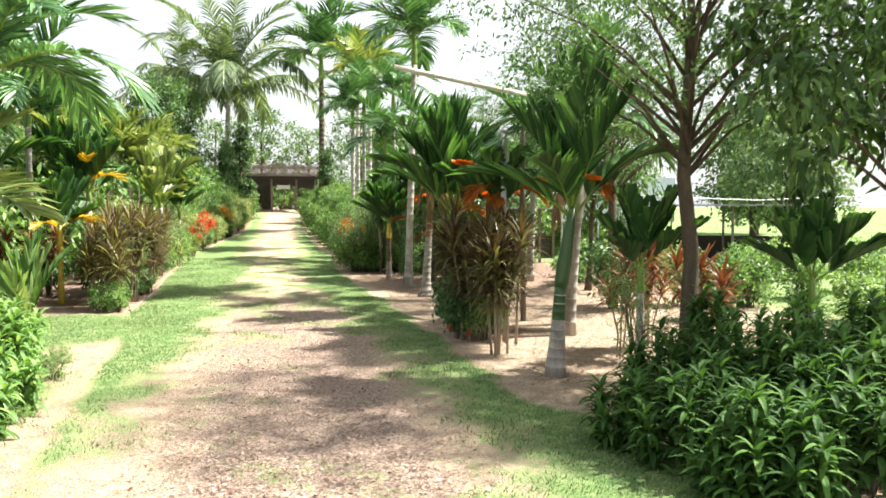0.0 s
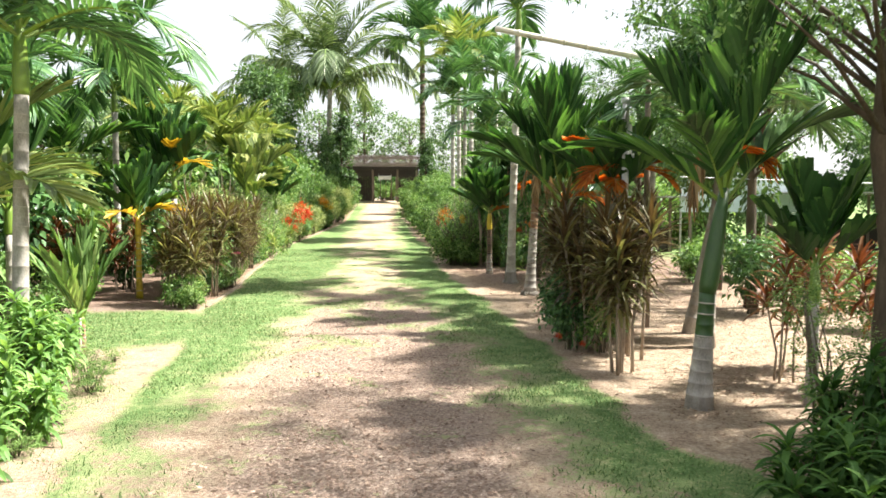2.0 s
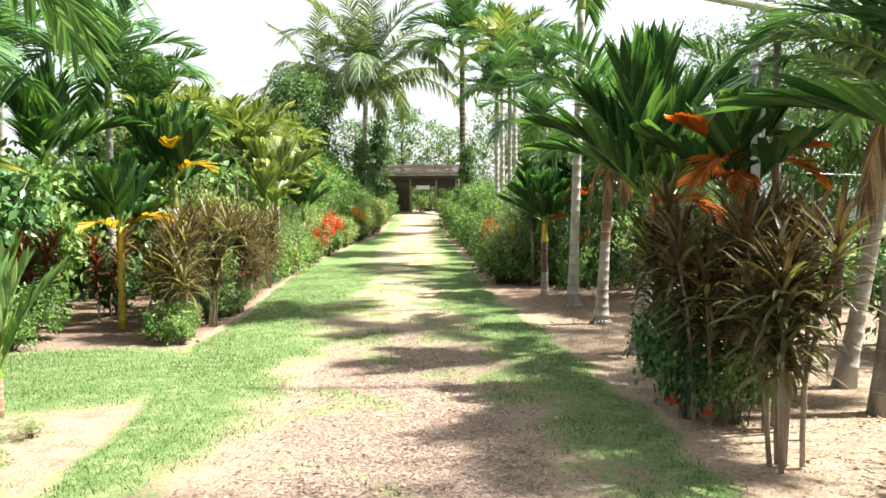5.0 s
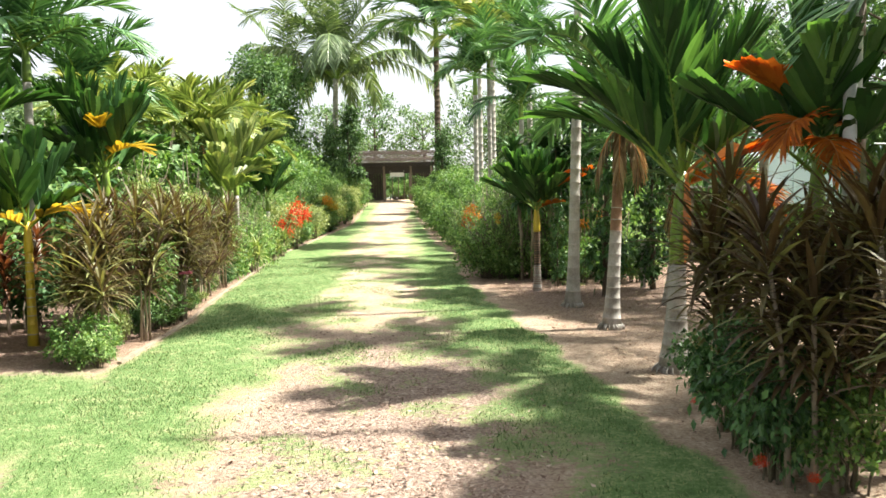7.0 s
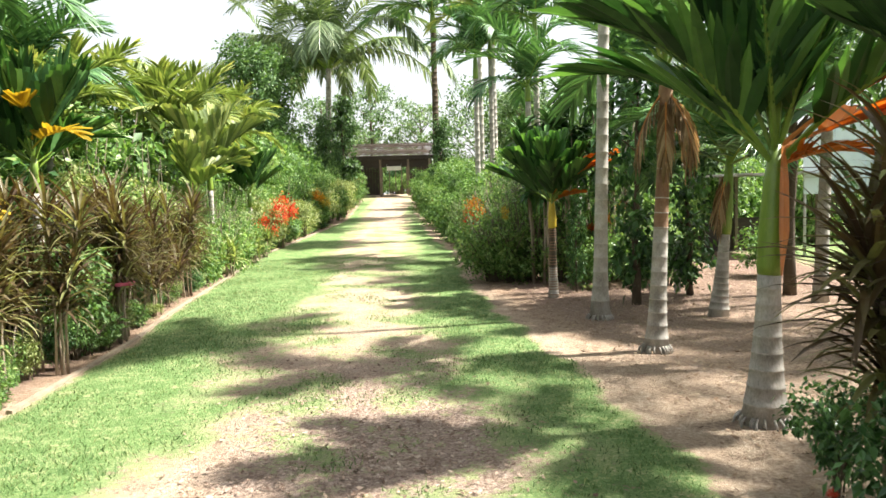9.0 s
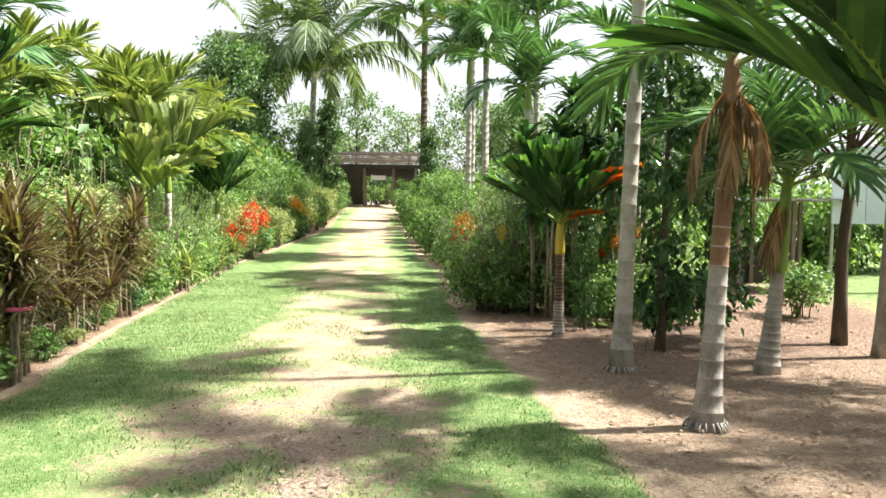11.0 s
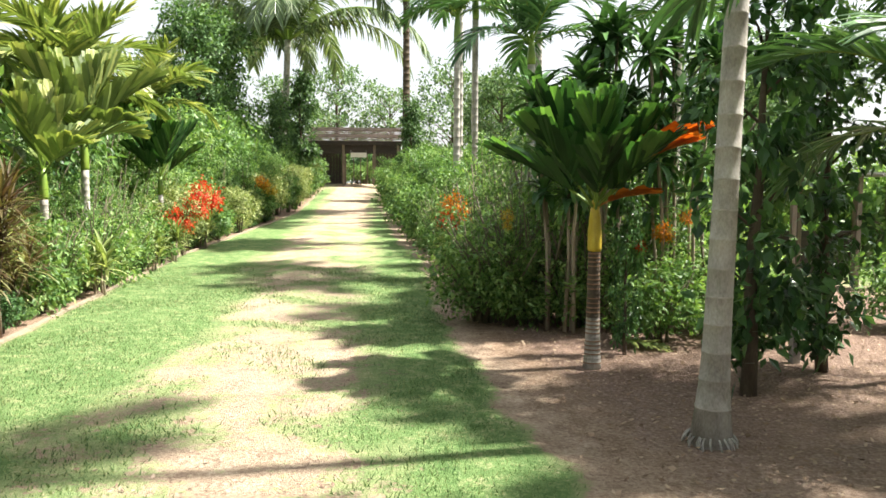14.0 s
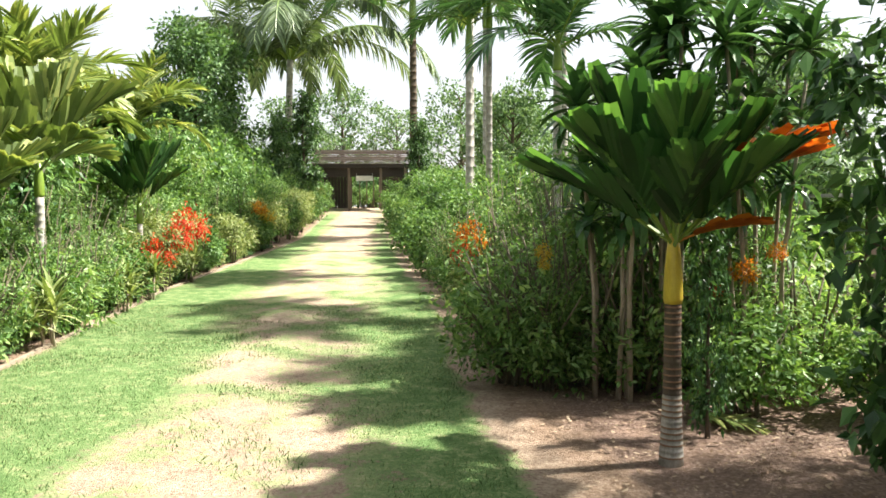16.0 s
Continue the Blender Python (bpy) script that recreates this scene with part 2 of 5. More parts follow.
def ground_mat():
    """Bare earth, litter and turf, laid out by two masks kept on the mesh."""
    mat = bpy.data.materials.new("garden_ground")
    t, n, l, bsdf = nodes_of(mat)
    geo = n.new("ShaderNodeNewGeometry")
    pos = geo.outputs["Position"]
    at = n.new("ShaderNodeAttribute")
    at.attribute_name = "turf"
    at2 = n.new("ShaderNodeAttribute")
    at2.attribute_name = "mulch"
    big, mid = noise_node(t, 0.9, 5.0, 0.65, pos), noise_node(t, 5.0, 5.0, 0.7, pos)
    fine, grit = noise_node(t, 38.0, 4.0, 0.75, pos), noise_node(t, 140.0, 2.0, 0.7, pos)
    vor = n.new("ShaderNodeTexVoronoi")
    vor.inputs["Scale"].default_value = 55.0
    l.new(pos, vor.inputs["Vector"])
    earth = ramp_node(t, math_node(t, "ADD", math_node(t, "MULTIPLY", mid.outputs[0], 0.4), math_node(t, "MULTIPLY", fine.outputs[0], 0.6)),
                      [(0.38, (0.22, 0.155, 0.11)), (0.5, (0.37, 0.28, 0.2)), (0.63, (0.56, 0.46, 0.35))]).outputs[0]
    chip = ramp_node(t, vor.outputs["Color"], [(0.1, (0.17, 0.122, 0.097)), (0.5, (0.29, 0.213, 0.172)), (0.8, (0.41, 0.315, 0.26)), (0.97, (0.56, 0.47, 0.39))]).outputs[0]
    mm = math_node(t, "ADD", at2.outputs["Fac"], math_node(t, "MULTIPLY", math_node(t, "SUBTRACT", mid.outputs[0], 0.5), 1.3))
    mm = ramp_node(t, mm, [(0.3, (0, 0, 0)), (0.75, (0.85, 0.85, 0.85))]).outputs[0]
    soil = mix_node(t, mm, earth, chip)
    # bed soil multiplied darker: brown earth, and its shade put into the colour
    at3 = n.new("ShaderNodeAttribute")
    at3.attribute_name = "soil_and_shade"
    soil = mix_node(t, math_node(t, "MULTIPLY", at3.outputs["Fac"], 0.75), soil, mix_node(t, 1.0, soil, (0.58, 0.49, 0.45), "MULTIPLY"))
    turf = ramp_node(t, math_node(t, "ADD", math_node(t, "MULTIPLY", fine.outputs[0], 0.5), math_node(t, "MULTIPLY", mid.outputs[0], 0.5)),
                     [(0.32, (0.04, 0.095, 0.027)), (0.44, (0.085, 0.168, 0.048)), (0.53, (0.15, 0.235, 0.08)), (0.6, (0.29, 0.31, 0.15)), (0.68, (0.48, 0.43, 0.28))]).outputs[0]
    thin = ramp_node(t, math_node(t, "ADD", at.outputs["Fac"], math_node(t, "MULTIPLY", math_node(t, "SUBTRACT", big.outputs[0], 0.5), 0.6)), [(0.35, (0.6, 0.6, 0.6)), (0.85, (0.05, 0.05, 0.05))]).outputs[0]
    turf = mix_node(t, thin, turf, (0.36, 0.34, 0.19))
    mask = math_node(t, "ADD", at.outputs["Fac"], math_node(t, "MULTIPLY", math_node(t, "SUBTRACT", mid.outputs[0], 0.5), 1.4))
    mask = math_node(t, "ADD", mask, math_node(t, "MULTIPLY", math_node(t, "SUBTRACT", fine.outputs[0], 0.5), 1.1))
    tuft = noise_node(t, 14.0, 3.0, 0.6, pos)
    mask = math_node(t, "ADD", mask, math_node(t, "MULTIPLY", math_node(t, "SUBTRACT", tuft.outputs[0], 0.5), 1.0))
    mask = ramp_node(t, mask, [(0.38, (0, 0, 0)), (0.6, (1, 1, 1))]).outputs[0]
    l.new(mix_node(t, mask, soil, turf), bsdf.inputs["Base Color"])
    bsdf.inputs["Roughness"].default_value = 0.95
    bsdf.inputs["Specular IOR Level"].default_value = 0.15
    h = math_node(t, "ADD", math_node(t, "MULTIPLY", fine.outputs[0], 0.8), math_node(t, "MULTIPLY", grit.outputs[0], 0.4))
    bump(t, h, bsdf, 0.9, 0.035)
    return mat


M_GROUND = ground_mat()

# ---- mesh helpers ----
def fast_mesh(name, verts, quads, mats, mat_ids=None, smooth=False):
    """A mesh from arrays: quads is (n, 4); a repeated last corner makes a triangle."""
    verts, quads = np.asarray(verts, np.float32), np.asarray(quads, np.int32)
    me = bpy.data.meshes.new(name)
    tri = quads[:, 2] == quads[:, 3]
    sizes = np.where(tri, 3, 4)
    keep = np.ones(quads.shape, bool)
    keep[tri, 3] = False
    loops = quads[keep]
    me.vertices.add(len(verts))
    me.vertices.foreach_set("co", verts.ravel())
    me.loops.add(len(loops))
    me.loops.foreach_set("vertex_index", loops)
    me.polygons.add(len(quads))
    me.polygons.foreach_set("loop_start", np.r_[0, np.cumsum(sizes)[:-1]].astype(np.int32))
    for m in mats:
        me.materials.append(m)
    if mat_ids is not None:
        me.polygons.foreach_set("material_index", np.asarray(mat_ids, np.int32))
    me.polygons.foreach_set("use_smooth", np.full(len(quads), smooth))
    me.update(calc_edges=True)
    return me


class Builder:
    """Gathers verts and quads with a material number each."""

    def __init__(self):
        self.v, self.q, self.m = [], [], []

    def tube(self, pts, radii, sides=6, mat=0, cap=True):
        base = len(self.v)
        pts = [Vector(p) for p in pts]
        for i, (p, r) in enumerate(zip(pts, radii)):
            d = (pts[min(i + 1, len(pts) - 1)] - pts[max(i - 1, 0)]).normalized()
            a = d.cross(Vector((0.13, 0.97, 0.21))).normalized()
            b = d.cross(a)
            for k in range(sides):
                an = 2 * math.pi * k / sides
                self.v.append(tuple(p + (a * math.cos(an) + b * math.sin(an)) * r))
        for i in range(len(pts) - 1):
            for k in range(sides):
                j = (k + 1) % sides
                self.q.append((base + i * sides + k, base + i * sides + j, base + (i + 1) * sides + j, base + (i + 1) * sides + k))
                self.m.append(mat[i] if isinstance(mat, (list, tuple)) else mat)
        if cap:
            for end, rev in ((0, True), (len(pts) - 1, False)):
                c = len(self.v)
                self.v.append(tuple(pts[end]))
                for k in range(sides):
                    j = (k + 1) % sides
                    tri = (base + end * sides + k, base + end * sides + j, c)
                    self.q.append((tri[1], tri[0], c, c) if rev else (*tri, c))
                    self.m.append(mat[-1] if isinstance(mat, (list, tuple)) else mat)

    def strip(self, pts, wide, widths, mat=0, fold=0.0, up=None):
        """A leaf blade along pts; wide is the direction across; fold sinks the midrib."""
        base = len(self.v)
        n = len(pts)
        for p, w in zip(pts, widths):
            p = Vector(p)
            if fold:
                self.v += [tuple(p - wide * w), tuple(p - up * fold * w), tuple(p + wide * w)]
            else:
                self.v += [tuple(p - wide * w), tuple(p + wide * w)]
        k = 3 if fold else 2
        for i in range(n - 1):
            for c in range(k - 1):
                a = base + i * k + c
                self.q.append((a, a + 1, a + k + 1, a + k))
                self.m.append(mat)

    def box(self, lo, hi, mat=0, top_shift=(0, 0)):
        base = len(self.v)
        for z in (lo[2], hi[2]):
            sx, sy = (top_shift if z == hi[2] else (0, 0))
            self.v += [(lo[0] + sx, lo[1] + sy, z), (hi[0] + sx, lo[1] + sy, z), (hi[0] + sx, hi[1] + sy, z), (lo[0] + sx, hi[1] + sy, z)]
        for f in ((0, 3, 2, 1), (4, 5, 6, 7), (0, 1, 5, 4), (1, 2, 6, 5), (2, 3, 7, 6), (3, 0, 4, 7)):
            self.q.append(tuple(base + i for i in f))
            self.m.append(mat)

    def mesh(self, name, mats, smooth=False):
        return fast_mesh(name, self.v, self.q, mats, self.m, smooth)


def part(name, me, parent, m=None, label=""):
    ob = new(name, me)
    ob.parent = parent
    if m is not None:
        ob.matrix_basis = m
    return tagged(ob, label) if label else ob


def thing(name, x, y, z, label, category, group="", rz=0.0, s=1.0):
    ob = new(name)
    ob.empty_display_size = 0.1
    ob.matrix_basis = Matrix.LocRotScale((x, y, z), Euler((0, 0, radians(rz))), (s, s, s))
    return tagged(ob, label, category, group)


# ---- lie of the land ----
def land(y):
    """Height of the ground along the walk: level, then a gentle rise to the hut."""
    return 1.45 * min(1.0, max(0.0, (y - 24.0) / 36.0)) ** 1.4


RIGHT_Y, RIGHT_X = (0, 4.6, 6, 9.3, 13.2, 16.7, 20, 27, 30, 36, 45, 60), (3.2, 2.75, 2.05, 2.0, 1.85, 1.62, 1.52, 1.75, 1.5, 1.4, 1.3, 1.4)
LEFT_Y, LEFT_X = (0, 4.3, 6.3, 9.5, 12.7, 15.5, 17.5, 21, 24, 28, 34, 40, 60), (-1.6, -1.69, -1.79, -2.0, -2.42, -2.42, -2.6, -2.75, -2.87, -2.9, -2.3, -1.6, -1.5)
BARE_Y, BARE_C, BARE_W = (0, 6, 9, 12, 16, 19.6, 23, 27, 34, 45, 60), (0.2, 0.0, 0.0, 0.1, -0.35, -0.1, -0.2, -0.25, -0.1, 0.1, 0.2), (1.5, 1.3, 1.1, 0.95, 0.85, 0.5, 0.55, 0.85, 0.75, 0.95, 1.2)


def turf_mask(x, y):
    """0 on bare earth, 1 on turf."""
    wob = 0.05 * np.sin(2.9 * y) + 0.035 * np.sin(7.3 * y + 1.0)
    xr, xl = np.interp(y, RIGHT_Y, RIGHT_X) + wob, np.interp(y, LEFT_Y, LEFT_X) + wob * 0.5
    c, w = np.interp(y, BARE_Y, BARE_C), np.interp(y, BARE_Y, BARE_W)
    inside = np.clip((np.minimum(xr - x, x - xl)) / 0.24 + 0.5, 0, 1)
    least = np.interp(y, (6, 11, 16, 24, 30, 45), (0.14, 0.36, 0.52, 0.5, 0.38, 0.1))
    bare = np.clip((np.abs(x - c) - w) / 1.3 + 0.5, least, 1)
    m = inside * bare
    blot = 0.5 * np.sin(2.1 * x + 1.3 * np.sin(1.7 * y)) * np.sin(1.9 * y + 1.1 * np.sin(2.3 * x)) + 0.5 * np.sin(5.3 * x + 2.0 * np.sin(3.1 * y) + 1.0) * np.sin(3.7 * y + 1.7 * np.sin(4.1 * x))
    m = np.clip(m + 0.5 * blot * inside * np.clip(1.4 - bare, 0.25, 1), 0, 1)
    weeds = np.clip(0.62 - np.abs(x + 2.4) / 2.0, 0, 0.45) * np.clip(1.2 - np.abs(y - 7.0) / 2.5, 0, 1)
    m = np.maximum(m, weeds)
    # turf spreads out to a side opening between the shrubs
    side = np.clip(1.3 - np.hypot((x + 3.4) / 1.7, (y - 11.0) / 1.5), 0, 1)
    m = np.maximum(m, np.clip(side * 2, 0, 0.9))
    # far grounds: mostly green beyond the beds
    far = np.clip((np.abs(x) - 7.0) / 2.0, 0, 0.8)
    return np.maximum(m, far)


def mulch_mask(x, y):
    c = np.interp(y, BARE_Y, BARE_C)
    m = np.clip(1.6 - np.abs(x - c - 0.1) / 0.8, 0, 0.78) * np.clip((16.5 - y) / 3.5, 0, 1)
    bed = np.clip((x - np.interp(y, RIGHT_Y, RIGHT_X) - 0.3) / 0.5, 0, 1) * np.interp(y, (8, 12, 16, 19), (0.2, 0.35, 0.55, 0.8))
    left_bed = np.clip((np.interp(y, LEFT_Y, LEFT_X) - x - 0.1) / 0.4, 0, 0.8) * (y > 12)
    return np.maximum(np.maximum(m, bed), left_bed)


def soil_and_shade_mask(x, y):
    """Dark soil of the planted beds plus painted shade, against the track's pale sand."""
    right = np.clip((x - np.interp(y, RIGHT_Y, RIGHT_X)) / 0.4, 0, 1) * np.interp(y, (11, 15, 19), (0, 0.5, 1))
    left = np.clip((np.interp(y, LEFT_Y, LEFT_X) - x) / 0.15, 0, 1) * np.clip((y - 12) / 2, 0, 1)
    return np.maximum(right, left)


# ---- palms ----
def frond_mesh(name, length, rise, droop, n, leaf, width, mats, petiole=0.16, vee=25, tip=0.35, a0=70, a1=28, broad=False, seed=1, segs=3):
    """A feather frond from the origin along +x. rise and droop in degrees; leaf and width are those of a leaflet."""
    rng = np.random.default_rng(seed)
    b = Builder()
    steps = 12
    pts, ang = [Vector((0, 0, 0))], []
    for i in range(steps):
        s = (i + 0.5) / steps
        a = radians(rise - droop * s ** 1.4)
        ang.append(a)
        pts.append(pts[-1] + Vector((math.cos(a), 0.012 * math.sin(7 * s + seed), math.sin(a))) * length / steps)
    b.tube(pts, [0.014 * length ** 0.6 * (1.15 - i / steps) for i in range(steps + 1)], 4, 1, False)

    def at(s):
        f = min(s * steps, steps - 1e-6)
        i = int(f)
        return pts[i].lerp(pts[i + 1], f - i), ang[i]

    for side in (-1, 1):
        for k in range(n):
            u = (k + 0.5) / n
            s = petiole + (1 - petiole) * u
            p, a = at(s)
            T = Vector((math.cos(a), 0, math.sin(a)))
            N = Vector((-math.sin(a), 0, math.cos(a)))
            S = Vector((0, side, 0))
            an = radians(a0 + (a1 - a0) * u + rng.normal(0, 5))
            ve = radians(vee + rng.normal(0, 7))
            d = (T * math.cos(an) + (S * math.cos(ve) + N * math.sin(ve)) * math.sin(an)).normalized()
            ln = leaf * (0.5 + 0.5 * math.sin(math.pi * min(1, 0.18 + 0.72 * u))) * rng.uniform(0.88, 1.08)
            W = (T - d * T.dot(d)).normalized()
            line, q = [], p.copy()
            for g in range(segs + 1):
                line.append(q.copy())
                dd = (d + Vector((0, 0, -1)) * tip * ((g + 1) / segs) ** 1.5).normalized()
                q = q + dd * ln / segs
            if broad:
                ws = [width * c for c in ((0.7, 1.0, 1.05, 0.62) if segs == 3 else np.interp(np.linspace(0, 1, segs + 1), (0, 0.4, 0.8, 1), (0.7, 1.0, 1.05, 0.62)))]
            else:
                ws = [width * c for c in np.interp(np.linspace(0, 1, segs + 1), (0, 0.3, 0.7, 1), (0.55, 1.0, 0.72, 0.06))]
            b.strip(line, W, ws, 0, 0.35, N)
    return b.mesh(name, mats)


FRONDS = {}


def fronds(kind):
    """Three habits of frond for each kind of palm: young upright, mid, old and low."""
    if kind in FRONDS:
        return FRONDS[kind]
    mk = frond_mesh
    if kind == "areca":
        v = [mk("areca_frond", 1.55, r, d, 34, 0.58, 0.025, [M_PALM, M_SHAFT], 0.12, ve, tp, seed=i) for i, (r, d, ve, tp) in enumerate(((78, 60, 30, 0.35), (58, 85, 25, 0.5), (32, 85, 18, 0.7), (66, 75, 28, 0.4)))]
    elif kind == "areca_light":
        v = [mk("areca_frond", 1.35, r, d, 24, 0.5, 0.034, [M_PALM_LIGHT, M_SHAFT], 0.12, ve, tp, seed=i + 9) for i, (r, d, ve, tp) in enumerate(((78, 60, 30, 0.3), (58, 85, 25, 0.45), (32, 85, 18, 0.65), (66, 75, 28, 0.4)))]
    elif kind == "dwarf":
        v = [mk("dwarf_frond", 0.8, r, d, 14, 0.4, 0.05, [M_DWARF, M_SHAFT], 0.3, ve, tp, 46, 10, True, i + 20) for i, (r, d, ve, tp) in enumerate(((76, 10, 42, 0.03), (58, 14, 36, 0.05), (43, 16, 30, 0.08), (66, 12, 38, 0.04)))]
    elif kind == "dwarf_light":
        v = [mk("dwarf_frond", 0.85, r, d, 15, 0.42, 0.048, [M_PALM_LIGHT, M_SHAFT], 0.25, ve, tp, 46, 10, True, i + 30) for i, (r, d, ve, tp) in enumerate(((80, 16, 42, 0.03), (60, 32, 34, 0.08), (36, 42, 26, 0.15), (70, 22, 38, 0.05)))]
    elif kind == "broad":
        v = [mk("broad_frond", 1.25, r, d, 22, 0.55, 0.04, [M_DWARF, M_SHAFT], 0.22, ve, tp, 44, 12, False, i + 40) for i, (r, d, ve, tp) in enumerate(((84, 14, 40, 0.08), (70, 26, 34, 0.14), (52, 46, 26, 0.3), (78, 18, 38, 0.1)))]
    elif kind == "coco":
        v = [mk("coconut_frond", 6.4, r, d, 54, 1.15, 0.045, [M_COCO, M_SHAFT], 0.12, ve, tp, 72, 30, seed=i + 50) for i, (r, d, ve, tp) in enumerate(((84, 60, 25, 0.6), (64, 110, 12, 0.9), (42, 110, 0, 1.3), (74, 95, 18, 0.7)))]
    elif kind == "dead":
        v = [mk("dead_frond", 1.0, r, d, 30, 0.48, 0.02, [M_DEAD, M_SHAFT_ORG], 0.1, ve, tp, 50, 18, seed=i + 60) for i, (r, d, ve, tp) in enumerate(((22, 70, 22, 0.5), (5, 60, 15, 0.6)))]
    elif kind == "dead_broad":
        v = [mk("dead_frond", 0.8, r, d, 11, 0.34, 0.06, [M_DEAD, M_SHAFT_ORG], 0.3, ve, tp, 40, 10, True, i + 65) for i, (r, d, ve, tp) in enumerate(((42, 26, 20, 0.1), (24, 20, 15, 0.12)))]
    elif kind == "dry":
        v = [mk("dry_frond", 1.15, r, d, 18, 0.5, 0.02, [M_DRY, M_SHAFT_ORG], 0.1, ve, tp, 40, 15, seed=i + 70) for i, (r, d, ve, tp) in enumerate(((-48, 42, -10, 1.6), (-66, 24, -15, 1.8), (-35, 55, -5, 1.4)))]
    elif kind == "yellow":
        v = [mk("yellow_frond", 0.8, r, d, 9, 0.34, 0.04, [M_YELLOW, M_SHAFT_YEL], 0.2, ve, tp, 52, 16, True, i + 80) for i, (r, d, ve, tp) in enumerate(((35, 60, 20, 0.25), (60, 50, 26, 0.2)))]
    elif kind == "sprout":
        v = [mk("sprout_frond", 0.95, r, d, 9, 0.4, 0.035, [M_SHRUB_LIGHT, M_SHAFT], 0.12, ve, tp, 26, 8, False, i + 90) for i, (r, d, ve, tp) in enumerate(((86, 14, 20, 0.05), (77, 20, 20, 0.06), (66, 26, 18, 0.1), (81, 16, 20, 0.05)))]
    FRONDS[kind] = v
    return v


def trunk_mesh(height, r0, r1, swell, lean, rings, mats, ring_gap=0.1, bend=0.0, upper=2.0):
    """A ringed palm trunk; mats: bark, ring scar. lean: drift (x, y) of the top."""
    b = Builder()
    pts, rad, ids = [], [], []
    n = max(6, int(height / ring_gap)) if rings else 12
    for i in range(n + 1):
        s = i / n
        z = height * s
        r = r1 + (r0 - r1) * (1 - s) ** 1.5 + swell * math.exp(-z / 0.2)
        px = lean[0] * (s + bend * s * (1 - s))
        py = lean[1] * (s + bend * s * (1 - s))
        if rings and 0 < i < n:
            jit = 0.25 * ring_gap * math.sin(i * 12.9 + height * 7)
            for dz, k in ((-0.01, 0.99), (-0.007, 1.02), (0.004, 1.022), (0.009, 0.99)):
                s2 = (z + jit + dz) / height
                pts.append((lean[0] * (s2 + bend * s2 * (1 - s2)), lean[1] * (s2 + bend * s2 * (1 - s2)), z + jit + dz))
                rad.append(r * k)
                ids.append(1 if dz == -0.007 and (i * 7) % 5 < 4 else 2 if s > upper else 0)
        else:
            pts.append((px, py, z - (0.05 if i == 0 else 0)))
            rad.append(r)
            ids.append(2 if s > upper else 0)
    b.tube(pts, rad, 12, ids, True)
    if swell >= 0.04 and height < 6:     # short surface roots round the foot
        for k in range(26):
            a = k * 0.2417 + 0.12 * math.sin(k * 5.1)
            r = (r0 + swell) * (1.0 + 0.06 * math.sin(k * 3.7))
            ln = 0.022 + 0.014 * math.sin(k * 2.3)
            b.tube([(r * 0.9 * math.cos(a), r * 0.9 * math.sin(a), 0.05), ((r + ln * 0.5) * math.cos(a), (r + ln * 0.5) * math.sin(a), 0.022),
                    ((r + ln) * math.cos(a + 0.06), (r + ln) * math.sin(a + 0.06), -0.02)], [0.007, 0.008, 0.007], 5, 0)
    return b.mesh("trunk", mats, True)


def shaft_mesh(h, r, mat, lean=(0, 0), bulge=1.12):
    b = Builder()
    prof = ((0, 1.0), (0.08, bulge), (0.35, bulge * 0.97), (0.7, 0.85), (1.0, 0.55))
    b.tube([(lean[0] * s, lean[1] * s, h * s) for s, _ in prof], [r * k for _, k in prof], 12, 0)
    return b.mesh("crownshaft", [mat], True)


def palm(x, y, height, r0, r1, swell, kind, n_fronds, label, lean=(0, 0), shaft=0.4, shaft_mat=None, trunk_mats=None, fscale=1.0, seed=0,
         extra=(), name="palm_tree", group="garden palms", shaft_lean=(0, 0), ring_gap=0.1, z=None, low=0.55, bend=0.0, rings=True, upper=2.0, upper_mat=None):
    """One palm: ringed trunk, crownshaft and fronds set round it by the golden angle. extra: (kind, variant, turn, scale, height shift)."""
    rng = random.Random(seed)
    t = thing(name, x, y, land(y) if z is None else z, label, "palm", group)
    part("trunk", trunk_mesh(height, r0, r1, swell, lean, rings, (trunk_mats or [M_TRUNK, M_RING]) + ([upper_mat or M_TRUNK_BROWN] if upper < 1 else []), ring_gap, bend, upper), t)
    top = Vector((lean[0], lean[1], height))
    if shaft:
        part("crownshaft", shaft_mesh(shaft, r1 * 1.05, shaft_mat or M_SHAFT, shaft_lean), t, Matrix.Translation(top - Vector((0, 0, 0.02))), "smooth sheathing crownshaft")
        top = top + Vector((shaft_lean[0], shaft_lean[1], shaft * 0.93))
    var = fronds(kind)
    for i in range(n_fronds):
        s = i / max(1, n_fronds - 1)
        v = var[0] if s < 0.22 else var[3] if s < 0.4 else var[1] if s < low + 0.2 else var[2]
        m = Matrix.Translation(top - Vector((0, 0, 0.1 * s * fscale))) @ Euler((0, radians(rng.uniform(-7, 7)), radians(i * 137.5 + rng.uniform(-14, 14) + seed * 40))).to_matrix().to_4x4()
        k = fscale * rng.uniform(0.86, 1.12)
        part("frond", v, t, m @ Matrix.Diagonal((k, k, k, 1)))
    for k2, vi, turn, sc, dz in extra:
        part("frond", fronds(k2)[vi], t, Matrix.Translation(top + Vector((0, 0, dz))) @ Euler((0, 0, radians(turn))).to_matrix().to_4x4() @ Matrix.Diagonal((sc, sc, sc, 1)),
             {"dead": "dead orange-brown frond", "dead_broad": "dead orange-brown frond", "dry": "dry hanging brown frond", "yellow": "yellowed frond"}.get(k2, ""))
    return t


